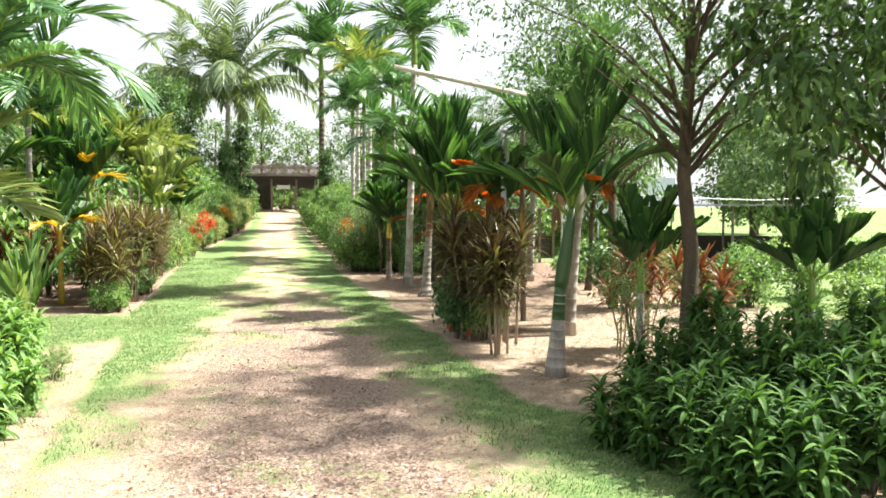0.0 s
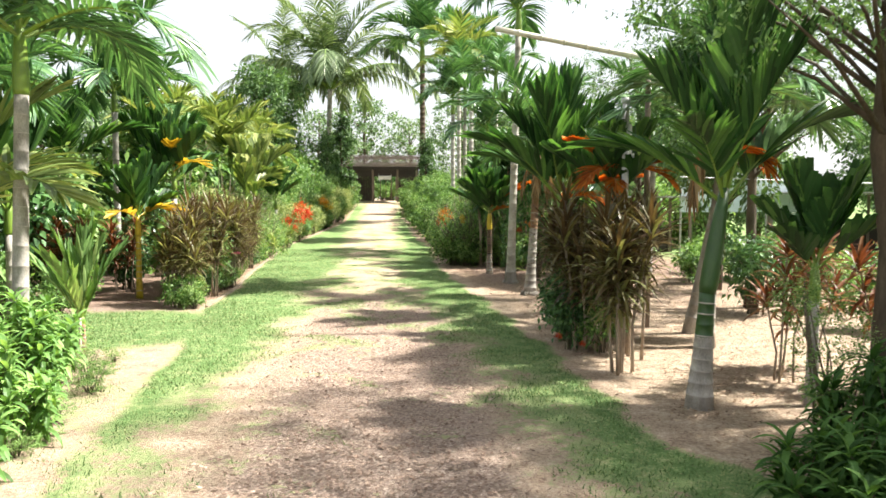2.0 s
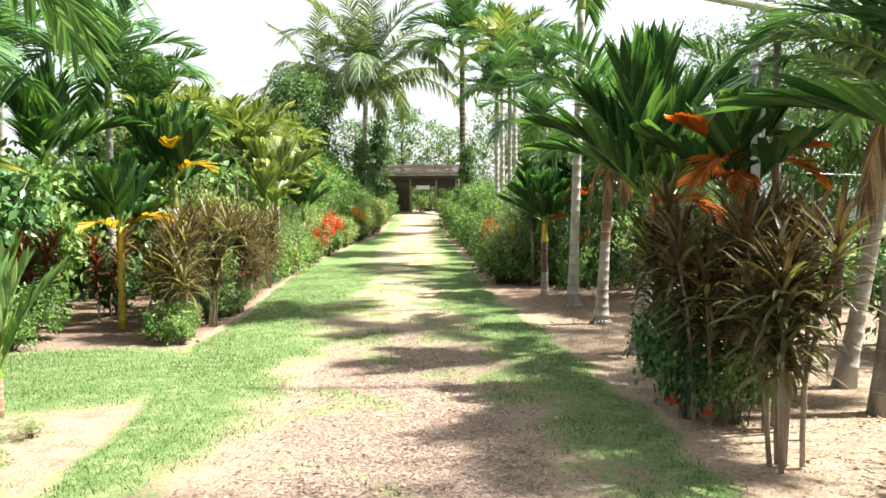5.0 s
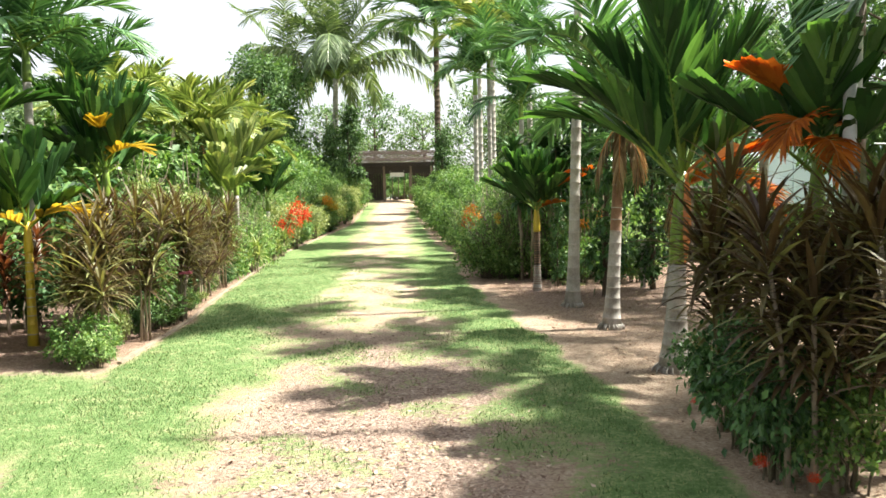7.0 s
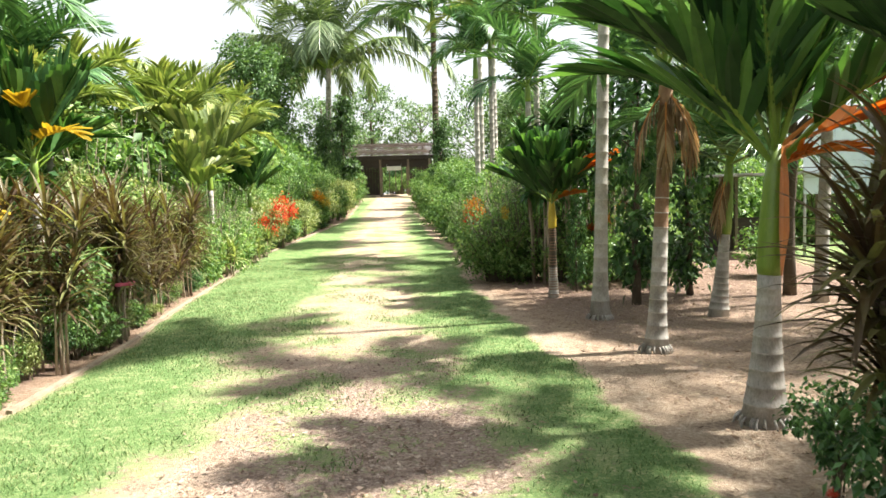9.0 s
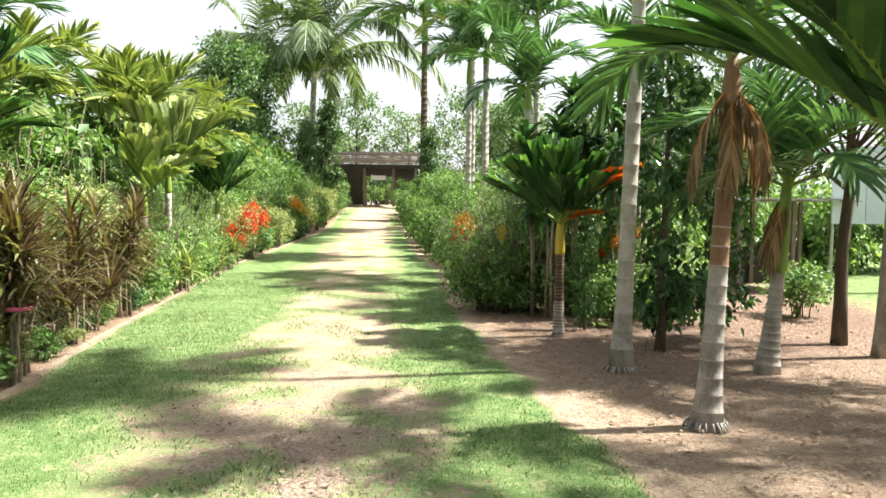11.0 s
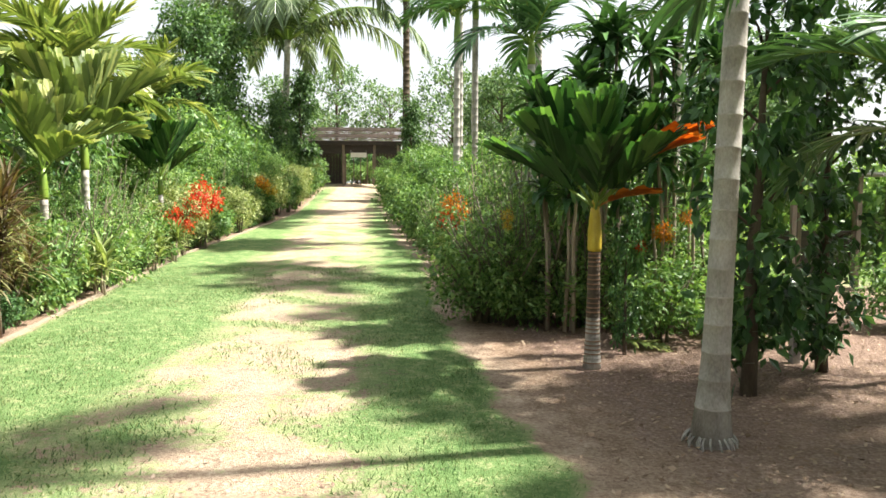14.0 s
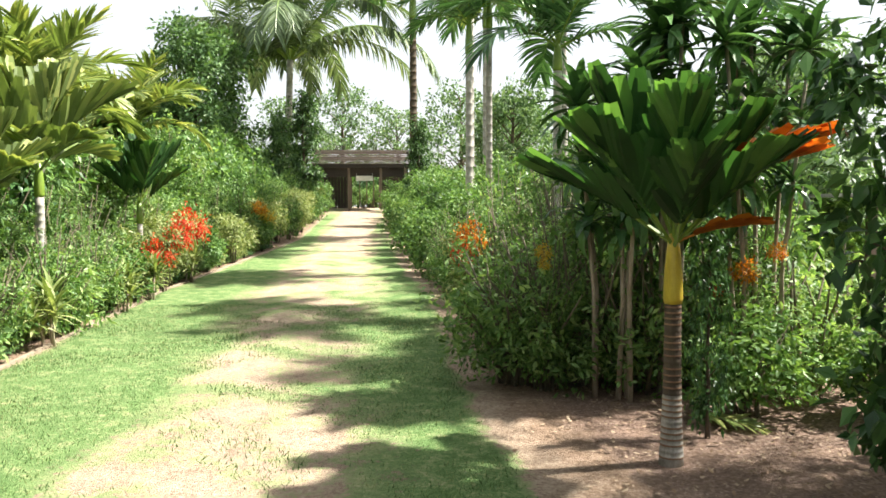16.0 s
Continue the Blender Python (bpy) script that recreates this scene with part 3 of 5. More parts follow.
# ---- shrubs and trees ----
def leaf_cloud(name, blobs, n, size, ratio, mat, seed, droop=0.25, shell=0.5, flat=0.5, spread=0.75, clumps=0):
    """Leaves scattered through blobs (x, y, z, rx, ry, rz), gathered on twigs, with an uneven outline."""
    rng = np.random.default_rng(seed)
    bl = np.array(blobs, float)
    vol = bl[:, 3] * bl[:, 4] * bl[:, 5]
    if not clumps:
        clumps = max(20, n // 20)
    pick = rng.choice(len(bl), clumps, p=vol / vol.sum())
    d = rng.normal(size=(clumps, 3))
    d /= np.linalg.norm(d, axis=1)[:, None]
    r = rng.uniform(shell ** 3, 1, clumps) ** (1 / 3) * rng.uniform(0.8, 1.14, clumps)
    cen = bl[pick, :3] + d * r[:, None] * bl[pick, 3:]
    ci = rng.integers(0, clumps, n)
    out = d[ci]
    p = cen[ci] + rng.normal(size=(n, 3)) * size * spread
    dirs = out * 0.7 + rng.normal(size=(n, 3)) * 0.65 + np.array((0, 0, -droop))
    dirs /= np.linalg.norm(dirs, axis=1)[:, None]
    up = rng.normal(size=(n, 3)) * 0.6 + np.array((0, 0, flat * 1.6)) + out * 0.35
    side = np.cross(dirs, up)
    side /= np.linalg.norm(side, axis=1)[:, None] + 1e-9
    nor = np.cross(side, dirs)
    L = size * rng.uniform(0.65, 1.25, n)[:, None]
    w = L * ratio
    mid = p + dirs * L * 0.45
    tip = p + dirs * L - nor * L * 0.15 + np.array((0, 0, -0.25 * droop)) * L
    v = np.stack([p, mid + side * w * 0.5, tip, mid - side * w * 0.5, mid - nor * L * 0.06], 1).reshape(-1, 3)
    b = np.arange(n)[:, None] * 5
    q = np.concatenate([b + np.array((0, 1, 2, 4)), b + np.array((0, 4, 2, 3))])
    return fast_mesh(name, v, q, [mat])


def stems_mesh(tips, r, mat, seed, spread=0.12, base=None):
    """Bent stems from the ground to each tip."""
    rng = random.Random(seed)
    b = Builder()
    for tx, ty, tz in tips:
        bx, by = (tx * spread + rng.uniform(-0.08, 0.08), ty * spread + rng.uniform(-0.08, 0.08)) if base is None else base
        mx, my = (bx + tx) / 2 + rng.uniform(-0.06, 0.06), (by + ty) / 2 + rng.uniform(-0.06, 0.06)
        b.tube([(bx, by, -0.05), (bx * 0.7 + mx * 0.3, by * 0.7 + my * 0.3, tz * 0.3), (mx, my, tz * 0.62), (tx, ty, tz)], [r, r * 0.85, r * 0.65, r * 0.3], 5, 0)
    return b.mesh("branching_stem", [mat], True)


SHRUBS = {}


def shrub_parts(kind, seed, tall):
    """Stem and leaf meshes of a shrub 1 m across and tall m high; three builds of each kind."""
    key = (kind, seed % 3, tall)
    if key in SHRUBS:
        return SHRUBS[key]
    rng = random.Random(len(kind) * 5 + seed % 3 * 11)
    blobs = []
    for i in range(int(7 * tall)):
        a = i * 2.4 + rng.uniform(-0.4, 0.4)
        rr = rng.uniform(0.12, 0.34)
        z = rng.uniform(0.28, tall - 0.18)
        k = rng.uniform(0.17, 0.27)
        blobs.append((rr * math.cos(a), rr * math.sin(a), z, k * 1.1, k * 1.1, k))
    if kind.startswith("fine"):     # loose upright shoots, leafy all along, with an uneven top
        blobs = []
        for i in range(26):
            a, rr = i * 2.4, 0.46 * math.sqrt((i + 0.5) / 26)
            top = tall * rng.uniform(0.7, 1.12) * (1 - 0.35 * (rr / 0.46) ** 2)
            low_z = rng.uniform(0.1, 0.3) * tall
            for g in range(6):
                f = g / 5
                k = 0.105 - 0.045 * f
                blobs.append((rr * (0.7 + 0.4 * f) * math.cos(a), rr * (0.7 + 0.4 * f) * math.sin(a), low_z + (top - low_z) * f, k, k, k * 1.2))
    else:
        blobs.append((0, 0, 0.55 * tall, 0.36, 0.36, 0.36 * tall))
    n, size, ratio, mat, droop = {
        "small": (1900, 0.078, 0.5, M_SHRUB, 0.2), "light": (1700, 0.085, 0.48, M_SHRUB_LIGHT, 0.2), "large": (1000, 0.13, 0.42, M_SHRUB, 0.4),
        "fine": (3600, 0.055, 0.42, M_SHRUB, 0.15), "fine_light": (3300, 0.055, 0.42, M_SHRUB_LIGHT, 0.15), "dark": (1800, 0.08, 0.55, M_DARK, 0.25), "feathery": (4200, 0.032, 0.4, M_SHRUB_LIGHT, 0.05), "pale": (2200, 0.075, 0.4, M_SPIDER, 0.2)}[kind]
    crown = leaf_cloud("foliage", blobs, int(n * (0.4 + 0.6 * tall)), size, ratio, mat, seed % 3 + len(kind) * 13, droop, 0.45)
    tips = [q[:3] for q in blobs[5::6]] if kind.startswith("fine") else [(bx, by, bz) for bx, by, bz, *_ in blobs] + [(bx * 1.2, by * 1.1, bz + 0.1) for bx, by, bz, *_ in blobs[:4]]
    stems = stems_mesh(tips, 0.012, M_TWIG, seed)
    SHRUBS[key] = (stems, crown)
    return SHRUBS[key]


def shrub(x, y, w, h, kind, label, seed, name="garden_shrub", group="hedge shrubs", flowers=()):
    t = thing(name, x, y, land(y), label, "shrub", group, rz=seed * 67 % 360)
    tall = 1.0 if h < 1.35 * w else 1.7 if h < 2.1 * w else 2.5
    stems, crown = shrub_parts(kind, seed, tall)
    sc = Matrix.Diagonal((w, w, h / tall, 1))
    part("branching_stem", stems, t, sc)
    part("foliage", crown, t, sc)
    for fx, fy, fz, fs, mat, lab in flowers:
        rot = Matrix.Rotation(-radians(seed * 67 % 360), 4, "Z")
        part("flower_head", flower_mesh(mat), t, rot @ Matrix.Translation((fx, fy, fz)) @ Matrix.Diagonal((fs, fs, fs, 1)), lab)["kind"] = "stuff"
    return t


FLOWERS = {}


def flower_mesh(mat):
    if mat.name not in FLOWERS:
        FLOWERS[mat.name] = leaf_cloud("flower_head", [(0, 0, 0, 0.5, 0.5, 0.42), (0.25, 0.1, -0.25, 0.3, 0.3, 0.25)], 420, 0.16, 0.35, mat, 5, 0.1, 0.5)
    return FLOWERS[mat.name]


def rosette(b, top, n, length, width, rng, mat=0, arch=1.0, low=-10):
    """A head of strap leaves that arch out from a cane's top."""
    for i in range(n):
        s = i / n
        az = i * 2.399 + rng.uniform(-0.3, 0.3)
        el = radians(82 - (82 - low) * s + rng.uniform(-10, 10))
        ln = length * rng.uniform(0.75, 1.1) * (0.75 + 0.35 * math.sin(math.pi * min(1, s + 0.15)))
        p = Vector(top) - Vector((0, 0, 0.22 * length * s))
        hdir = Vector((math.cos(az), math.sin(az), 0))
        across = Vector((-math.sin(az), math.cos(az), 0))
        pts, e = [p.copy()], el
        for g in range(5):
            d = hdir * math.cos(e) + Vector((0, 0, math.sin(e)))
            p = p + d * ln / 5
            pts.append(p.copy())
            e -= radians(20 * arch * rng.uniform(0.5, 1.4))
        nrm = Vector((-hdir.x * math.sin(el), -hdir.y * math.sin(el), math.cos(el)))
        b.strip(pts, across, [width * k for k in (0.45, 0.9, 1.0, 0.85, 0.55, 0.05)], mat, 0.3, nrm)


def strap_plant(x, y, canes, label, seed, mat=M_BRONZE, height=(0.8, 1.6), radius=0.45, leaf=0.5, width=0.016, n=34, name="cordyline", group="strap-leaved border plants", cane_r=0.016, stretch=(1, 1), arch=0.5, low=-8):
    """A clump of bare canes, each topped by a head of arching strap leaves."""
    rng = random.Random(seed)
    t = thing(name, x, y, land(y), label, "shrub", group)
    for i in range(canes):
        a, rr = rng.uniform(0, 6.28), radius * math.sqrt(rng.random())
        bx, by = rr * 0.55 * math.cos(a) * stretch[0], rr * 0.55 * math.sin(a) * stretch[1]
        h = rng.uniform(*height)
        tx, ty = rr * math.cos(a) * stretch[0] + rng.uniform(-0.08, 0.08), rr * math.sin(a) * stretch[1] + rng.uniform(-0.08, 0.08)
        b = Builder()
        b.tube([(bx, by, -0.05), (bx + rng.uniform(-0.03, 0.03), by + rng.uniform(-0.03, 0.03), h * 0.35), ((bx + tx) / 2, (by + ty) / 2, h * 0.7), (tx, ty, h)],
               [cane_r * 1.3, cane_r, cane_r * 0.9, cane_r * 0.8], 6, 0)
        part("cane", b.mesh("cane", [M_CANE], True), t)
        b = Builder()
        rosette(b, (tx, ty, h), n, leaf, width, rng, 0, arch, low)
        if h > 0.8 and mat is not M_SPIDER:
            for up, k in ((0.8, 0.95), (0.62, 0.8)):     # older leaves lower on the cane
                f = (up - 0.4) / 0.6
                rosette(b, (bx + (tx - bx) * f, by + (ty - by) * f, h * up), n // 2, leaf * k, width, rng, 0, arch * 1.3, low - 15)
        part("leaf_head", b.mesh("leaf_head", [mat]), t)
    return t


def tree_meshes(h, clear, crown_r, n, leaf, mat, seed, r=0.12, lean=(0, 0), ratio=0.45, blobs_n=16, droop=0.25, flat=0.9):
    """Trunk with limbs, and a crown of leaf clumps at the limbs' ends."""
    rng = random.Random(seed)
    b = Builder()
    ch = h - clear
    pts = [(lean[0] * s + rng.uniform(-0.04, 0.04), lean[1] * s + rng.uniform(-0.04, 0.04), h * 0.88 * s - (0.1 if s == 0 else 0)) for s in (0, 0.12, 0.25, 0.4, 0.55, 0.7, 0.85, 1)]
    b.tube(pts, [r * k for k in (1.35, 1.0, 0.92, 0.82, 0.66, 0.5, 0.32, 0.1)], 10, 0)
    blobs = []
    for i in range(blobs_n):
        s = (i + 0.5) / blobs_n
        z = clear + ch * (0.06 + 0.88 * s)
        env = math.sin(math.pi * (0.12 + 0.8 * s)) ** 0.7
        a = i * 2.399 + rng.uniform(-0.5, 0.5)
        rr = crown_r * env * rng.uniform(0.45, 0.8)
        k = crown_r * rng.uniform(0.26, 0.42)
        tx, ty = lean[0] * z / h, lean[1] * z / h
        c = (tx + rr * math.cos(a), ty + rr * math.sin(a), z)
        blobs.append((*c, k, k, k * flat * 0.75))
        z0 = max(clear * 0.8, z - rr * 0.7)
        o = (lean[0] * z0 / h, lean[1] * z0 / h, z0)
        mid = ((o[0] + c[0]) / 2, (o[1] + c[1]) / 2, (o[2] + c[2]) / 2 + rr * 0.1)
        b.tube([o, mid, c], [r * 0.28, r * 0.18, r * 0.05], 5, 0)
    return b.mesh("trunk", [M_BARK], True), leaf_cloud("crown", blobs, n, leaf, ratio, mat, seed, droop, 0.35)


def tree(x, y, meshes, label, seed=0, s=1.0, name="tree", group="", z=None, sz=None):
    t = thing(name, x, y, land(y) if z is None else z, label, "tree", group, rz=seed * 73 % 360)
    sc = Matrix.Diagonal((s, s, sz or s, 1))
    part("trunk", meshes[0], t, sc)
    part("crown", meshes[1], t, sc)
    return t

# ---- ground ----
def grow(start, stop, step, k=1.35):
    out, v = [], start
    while abs(v) < abs(stop):
        out.append(v)
        step *= k
        v += step
    return out + [stop]


xs = np.array(sorted(set(np.round(np.r_[-np.array(grow(6.2, 1500, 0.2)), np.arange(-6.1, 6.15, 0.1), np.array(grow(6.2, 1500, 0.2))], 3))))
ys = np.array(sorted(set(np.round(np.r_[-np.array(grow(0.2, 1500, 0.2)), np.arange(0, 34.05, 0.1), np.array(grow(34.3, 1500, 0.12, 1.12))], 3))))
gx, gy = np.meshgrid(xs, ys)
gz = np.array([land(v) for v in ys])[:, None] + np.zeros_like(gx)
near = np.clip(1 - np.abs(gx) / 30, 0, 1) * np.clip(1 - np.abs(gy - 25) / 70, 0, 1)
rough = np.array([[noise.noise((a * 0.9, c * 0.9, 0)) for a in xs] for c in ys])
rough2 = np.random.default_rng(3).normal(size=gx.shape)
tm = turf_mask(gx, gy)
gz = gz + near * (0.016 * rough + 0.003 * rough2) + near * 0.018 * (tm - 0.5) * (np.abs(gx) < 4)
W = len(xs)
ii = (np.arange(len(ys) - 1)[:, None] * W + np.arange(W - 1)[None, :]).ravel()
g_mesh = fast_mesh("ground", np.stack([gx, gy, gz], -1).reshape(-1, 3), np.stack([ii, ii + 1, ii + W + 1, ii + W], 1), [M_GROUND], None, True)
for key, val in (("turf", tm), ("mulch", mulch_mask(gx, gy)), ("soil_and_shade", soil_and_shade_mask(gx, gy))):
    g_mesh.attributes.new(key, "FLOAT", "POINT").data.foreach_set("value", val.astype(np.float32).ravel())
tagged(new("ground", g_mesh), "sandy earth track between strips of mown grass", "ground", kind="structure")


def scatter_blades(name, n, region, height, width, keep, mat, seed):
    """Grass blades, one triangle each, kept by a mask over the plan."""
    rng = np.random.default_rng(seed)
    x = rng.uniform(region[0], region[1], n)
    y = region[2] + (region[3] - region[2]) * rng.random(n) ** 1.25
    ok = rng.random(n) < keep(x, y)
    x, y = x[ok], y[ok]
    z = np.array([land(v) for v in y]) - 0.004
    a = rng.uniform(0, 6.283, len(x))
    h = height * rng.uniform(0.5, 1.3, len(x))
    w = width * rng.uniform(0.7, 1.3, len(x))
    lean = rng.normal(0, 0.55, (len(x), 2)) * h[:, None]
    p = np.stack([x, y, z], 1)
    dx = np.stack([np.cos(a) * w, np.sin(a) * w, np.zeros_like(x)], 1)
    tip = p + np.stack([lean[:, 0], lean[:, 1], h], 1)
    v = np.stack([p - dx, p + dx, tip], 1).reshape(-1, 3)
    b = np.arange(len(x))[:, None] * 3
    return fast_mesh(name, v, b + np.array((0, 1, 2, 2)), [mat])


def turf_keep(x, y):
    patch = 0.5 + 0.5 * np.sin(x * 3.1 + 1.7 * np.sin(y * 1.3)) * np.sin(y * 2.3 + np.sin(x * 2.7))
    return np.clip((turf_mask(x, y) - 0.42 + 0.45 * (patch - 0.5)) * 1.4, 0, 0.9)


tagged(new("grass", scatter_blades("grass", 380000, (-4.6, 2.4, 2.0, 26.0), 0.034, 0.0042, turf_keep, M_GRASS, 4)), "short mown green grass beside the track", "grass", kind="stuff")


def flat_leaves(name, n, region, size, keep, mat, seed):
    """Fallen leaves and chips lying on the ground."""
    rng = np.random.default_rng(seed)
    x, y = rng.uniform(region[0], region[1], n), region[2] + (region[3] - region[2]) * rng.random(n) ** 1.3
    ok = rng.random(n) < keep(x, y)
    x, y = x[ok], y[ok]
    m = len(x)
    p = np.stack([x, y, np.array([land(v) for v in y]) + rng.uniform(0.004, 0.016, m)], 1)
    a, L = rng.uniform(0, 6.283, m), size * rng.uniform(0.4, 1.5, m)
    d = np.stack([np.cos(a), np.sin(a), rng.normal(0, 0.2, m)], 1) * L[:, None]
    s = np.stack([-np.sin(a), np.cos(a), rng.normal(0, 0.25, m)], 1) * (L * rng.uniform(0.12, 0.35, m))[:, None]
    lift = np.stack([np.zeros(m), np.zeros(m), L * 0.12], 1)
    v = np.stack([p - d * 0.5, p + s, p + d * 0.5 + lift, p - s], 1).reshape(-1, 3)
    b = np.arange(m)[:, None] * 4
    return fast_mesh(name, v, b + np.array((0, 1, 2, 3)), [mat])


def bed_keep(x, y):
    xr = np.interp(y, RIGHT_Y, RIGHT_X)
    return np.clip((x - xr) * 2, 0, 1) * 0.9


def track_keep(x, y):
    return mulch_mask(x, y) * (1 - turf_mask(x, y)) * 0.95


tagged(new("leaf_litter", flat_leaves("leaf_litter", 24000, (1.6, 6.5, 5.0, 22.0), 0.036, bed_keep, M_DRYLEAF, 6)), "dry brown leaf litter on bare soil", "leaf litter", kind="stuff")
tagged(new("bark_chips", flat_leaves("bark_chips", 60000, (-1.6, 1.8, 2.5, 16.0), 0.03, track_keep, M_LITTER, 7)), "brown bark chips scattered over the track", "leaf litter", kind="stuff")

# ---- edging along the left bed ----
b = Builder()
rng = random.Random(5)
yy = 12.9
while yy < 38:
    ln = rng.uniform(1.1, 1.7)
    x0, x1 = float(np.interp(yy, LEFT_Y, LEFT_X)), float(np.interp(yy + ln, LEFT_Y, LEFT_X))
    z0, z1 = land(yy), land(yy + ln)
    base = len(b.v)
    for fx, fy, fz in ((x0, yy, z0), (x1, yy + ln - 0.02, z1)):
        b.v += [(fx - 0.05, fy, fz - 0.05), (fx, fy, fz - 0.05), (fx - 0.004, fy, fz + 0.022), (fx - 0.046, fy, fz + 0.028)]
    for f in ((0, 1, 5, 4), (1, 2, 6, 5), (2, 3, 7, 6), (3, 0, 4, 7), (0, 3, 2, 1), (4, 5, 6, 7)):
        b.q.append(tuple(base + i for i in f))
        b.m.append(0)
    yy += ln
tagged(new("bed_edging", b.mesh("bed_edging", [M_KERB])), "low weathered edging between bed and lawn", "edging", kind="structure")

# ---- beds beside the near track, right ----
# low bush of drooping lance leaves
def lance_bush(x, y, w, h, seed, label, mat=M_LANCE, group="lance-leaved bushes"):
    rng = random.Random(seed)
    t = thing("lance_leaved_bush", x, y, 0, label, "shrub", group)
    stems, heads = [], Builder()
    for i in range(int(38 * w)):
        a, rr = rng.uniform(0, 6.28), w * 0.5 * math.sqrt(rng.random())
        z = h * rng.uniform(0.35, 1.0) * (1 - 0.4 * (rr / (w * 0.5)) ** 2)
        stems.append((rr * math.cos(a), rr * math.sin(a), z))
        for dz, k, n, lo in ((0, 1.0, 12, -40), (0.12, 0.96, 11, -50), (0.25, 0.92, 9, -55)):
            rosette(heads, (stems[-1][0] * k, stems[-1][1] * k, z - dz), n, 0.19, 0.02, rng, 0, 0.9, lo)
    part("branching_stem", stems_mesh(stems, 0.008, M_TWIG, seed, 0.45), t)
    part("foliage", heads.mesh("foliage", [mat]), t)


for i, (x, y, w, h) in enumerate(((2.95, 4.75, 1.05, 0.85), (3.6, 4.3, 1.25, 1.05), (2.75, 3.95, 1.0, 0.75), (3.3, 3.4, 1.2, 0.85), (4.4, 4.7, 1.3, 1.05), (4.1, 3.6, 1.2, 0.95), (3.75, 5.35, 1.0, 1.05), (4.9, 5.6, 1.2, 0.95), (2.5, 4.45, 0.75, 0.55), (2.75, 3.2, 0.9, 0.7))):
    lance_bush(x, y, w, h, i + 3, "dense green bush of long drooping leaves")

TREE_A = tree_meshes(5.7, 2.5, 2.5, 22000, 0.062, M_TREE, 3, 0.085, (-0.1, 0.05), 0.42, 46, 0.15, 0.6)
tree(3.95, 6.35, TREE_A, "slender brown-barked tree with fine leafy crown", 0, group="garden trees")
shrub(3.15, 5.75, 0.85, 1.15, "feathery", "airy yellow-green shrub of fine leaves", 1, group="near shrubs")
# broad dark tree overhanging from the side
TREE_B = tree_meshes(4.9, 1.9, 1.75, 5600, 0.16, M_TREE, 8, 0.08, (-0.3, 0.0), 0.42, 20, 0.6)
tree(5.45, 5.3, TREE_B, "dark green fruit tree with hanging leaves", 0, group="garden trees")

palm(2.68, 6.75, 0.92, 0.1, 0.062, 0.02, "broad", 12, "palm with white-ringed base and smooth green stem", lean=(0.05, 0), shaft=0.82, shaft_mat=M_TRUNK_GREEN, shaft_lean=(0.12, 0),
     fscale=1.0, seed=2, ring_gap=0.085, upper=0.5, upper_mat=M_TRUNK_GREEN, extra=(("dead", 1, 20, 0.5, 0.35),))
palm(3.6, 6.75, 0.85, 0.05, 0.04, 0.01, "dwarf", 9, "young dwarf palm with a vase of broad leaves", shaft=0.3, fscale=0.78, seed=5)
palm(4.75, 5.6, 0.8, 0.035, 0.03, 0.01, "dwarf", 8, "young palm with pleated leaves among bushes", shaft=0.3, fscale=0.75, seed=6)

# bronze clump with bare pale canes, and the green bush at its foot
strap_plant(2.43, 8.05, 6, "bronze strap-leaved clump on pale bare canes", 4, M_BRONZE, (0.95, 1.4), 0.26, 0.48, 0.018, 34, cane_r=0.014)
strap_plant(2.8, 8.7, 6, "tall bronze strap-leaved clump", 12, M_BRONZE, (1.0, 1.5), 0.35, 0.5, 0.017, 30)
strap_plant(2.42, 9.15, 9, "bronze strap-leaved clump on dark canes", 9, M_BRONZE, (0.8, 1.45), 0.36, 0.5, 0.018, 30)
strap_plant(2.85, 9.5, 6, "tall bronze strap-leaved clump", 14, M_BRONZE, (0.9, 1.5), 0.35, 0.5, 0.017, 30)
strap_plant(2.42, 10.05, 5, "spiky bronze strap-leaved clump beside a bush", 16, M_BRONZE, (1.1, 1.6), 0.22, 0.55, 0.02, 34)
RED = "small red flower head"
shrub(2.25, 9.2, 0.62, 0.8, "dark", "low dark-leaved bush with small red flowers", 2, group="near shrubs", flowers=((-0.2, -0.25, 0.2, 0.07, M_RED, RED), (0.05, -0.3, 0.12, 0.06, M_RED, RED)))
shrub(2.3, 9.75, 0.7, 0.85, "dark", "low dark-leaved bush with small red flowers", 1, group="near shrubs", flowers=((0.1, -0.33, 0.25, 0.06, M_RED, RED),))
shrub(2.55, 9.0, 0.6, 0.7, "small", "low green bush among bronze canes", 1, group="near shrubs")
for i, (x, y) in enumerate(((3.75, 7.6), (4.3, 8.0), (4.6, 7.2))):
    strap_plant(x, y, 4, "red-bronze strap-leaved plant on thin canes", 20 + i, M_REDSTRAP, (0.7, 1.3), 0.3, 0.38, 0.02, 26, cane_r=0.01)

palm(3.76, 9.24, 2.2, 0.085, 0.06, 0.03, "areca", 9, "leaning slender palm with smooth grey trunk", lean=(0.16, 0.0), shaft=0.5, seed=7, ring_gap=0.16, extra=(("dry", 0, 200, 0.9, -0.1),))
palm(3.95, 10.15, 2.1, 0.08, 0.055, 0.03, "areca", 9, "slanting palm with smooth grey trunk", lean=(0.42, 0.05), shaft=0.5, seed=8, ring_gap=0.16)
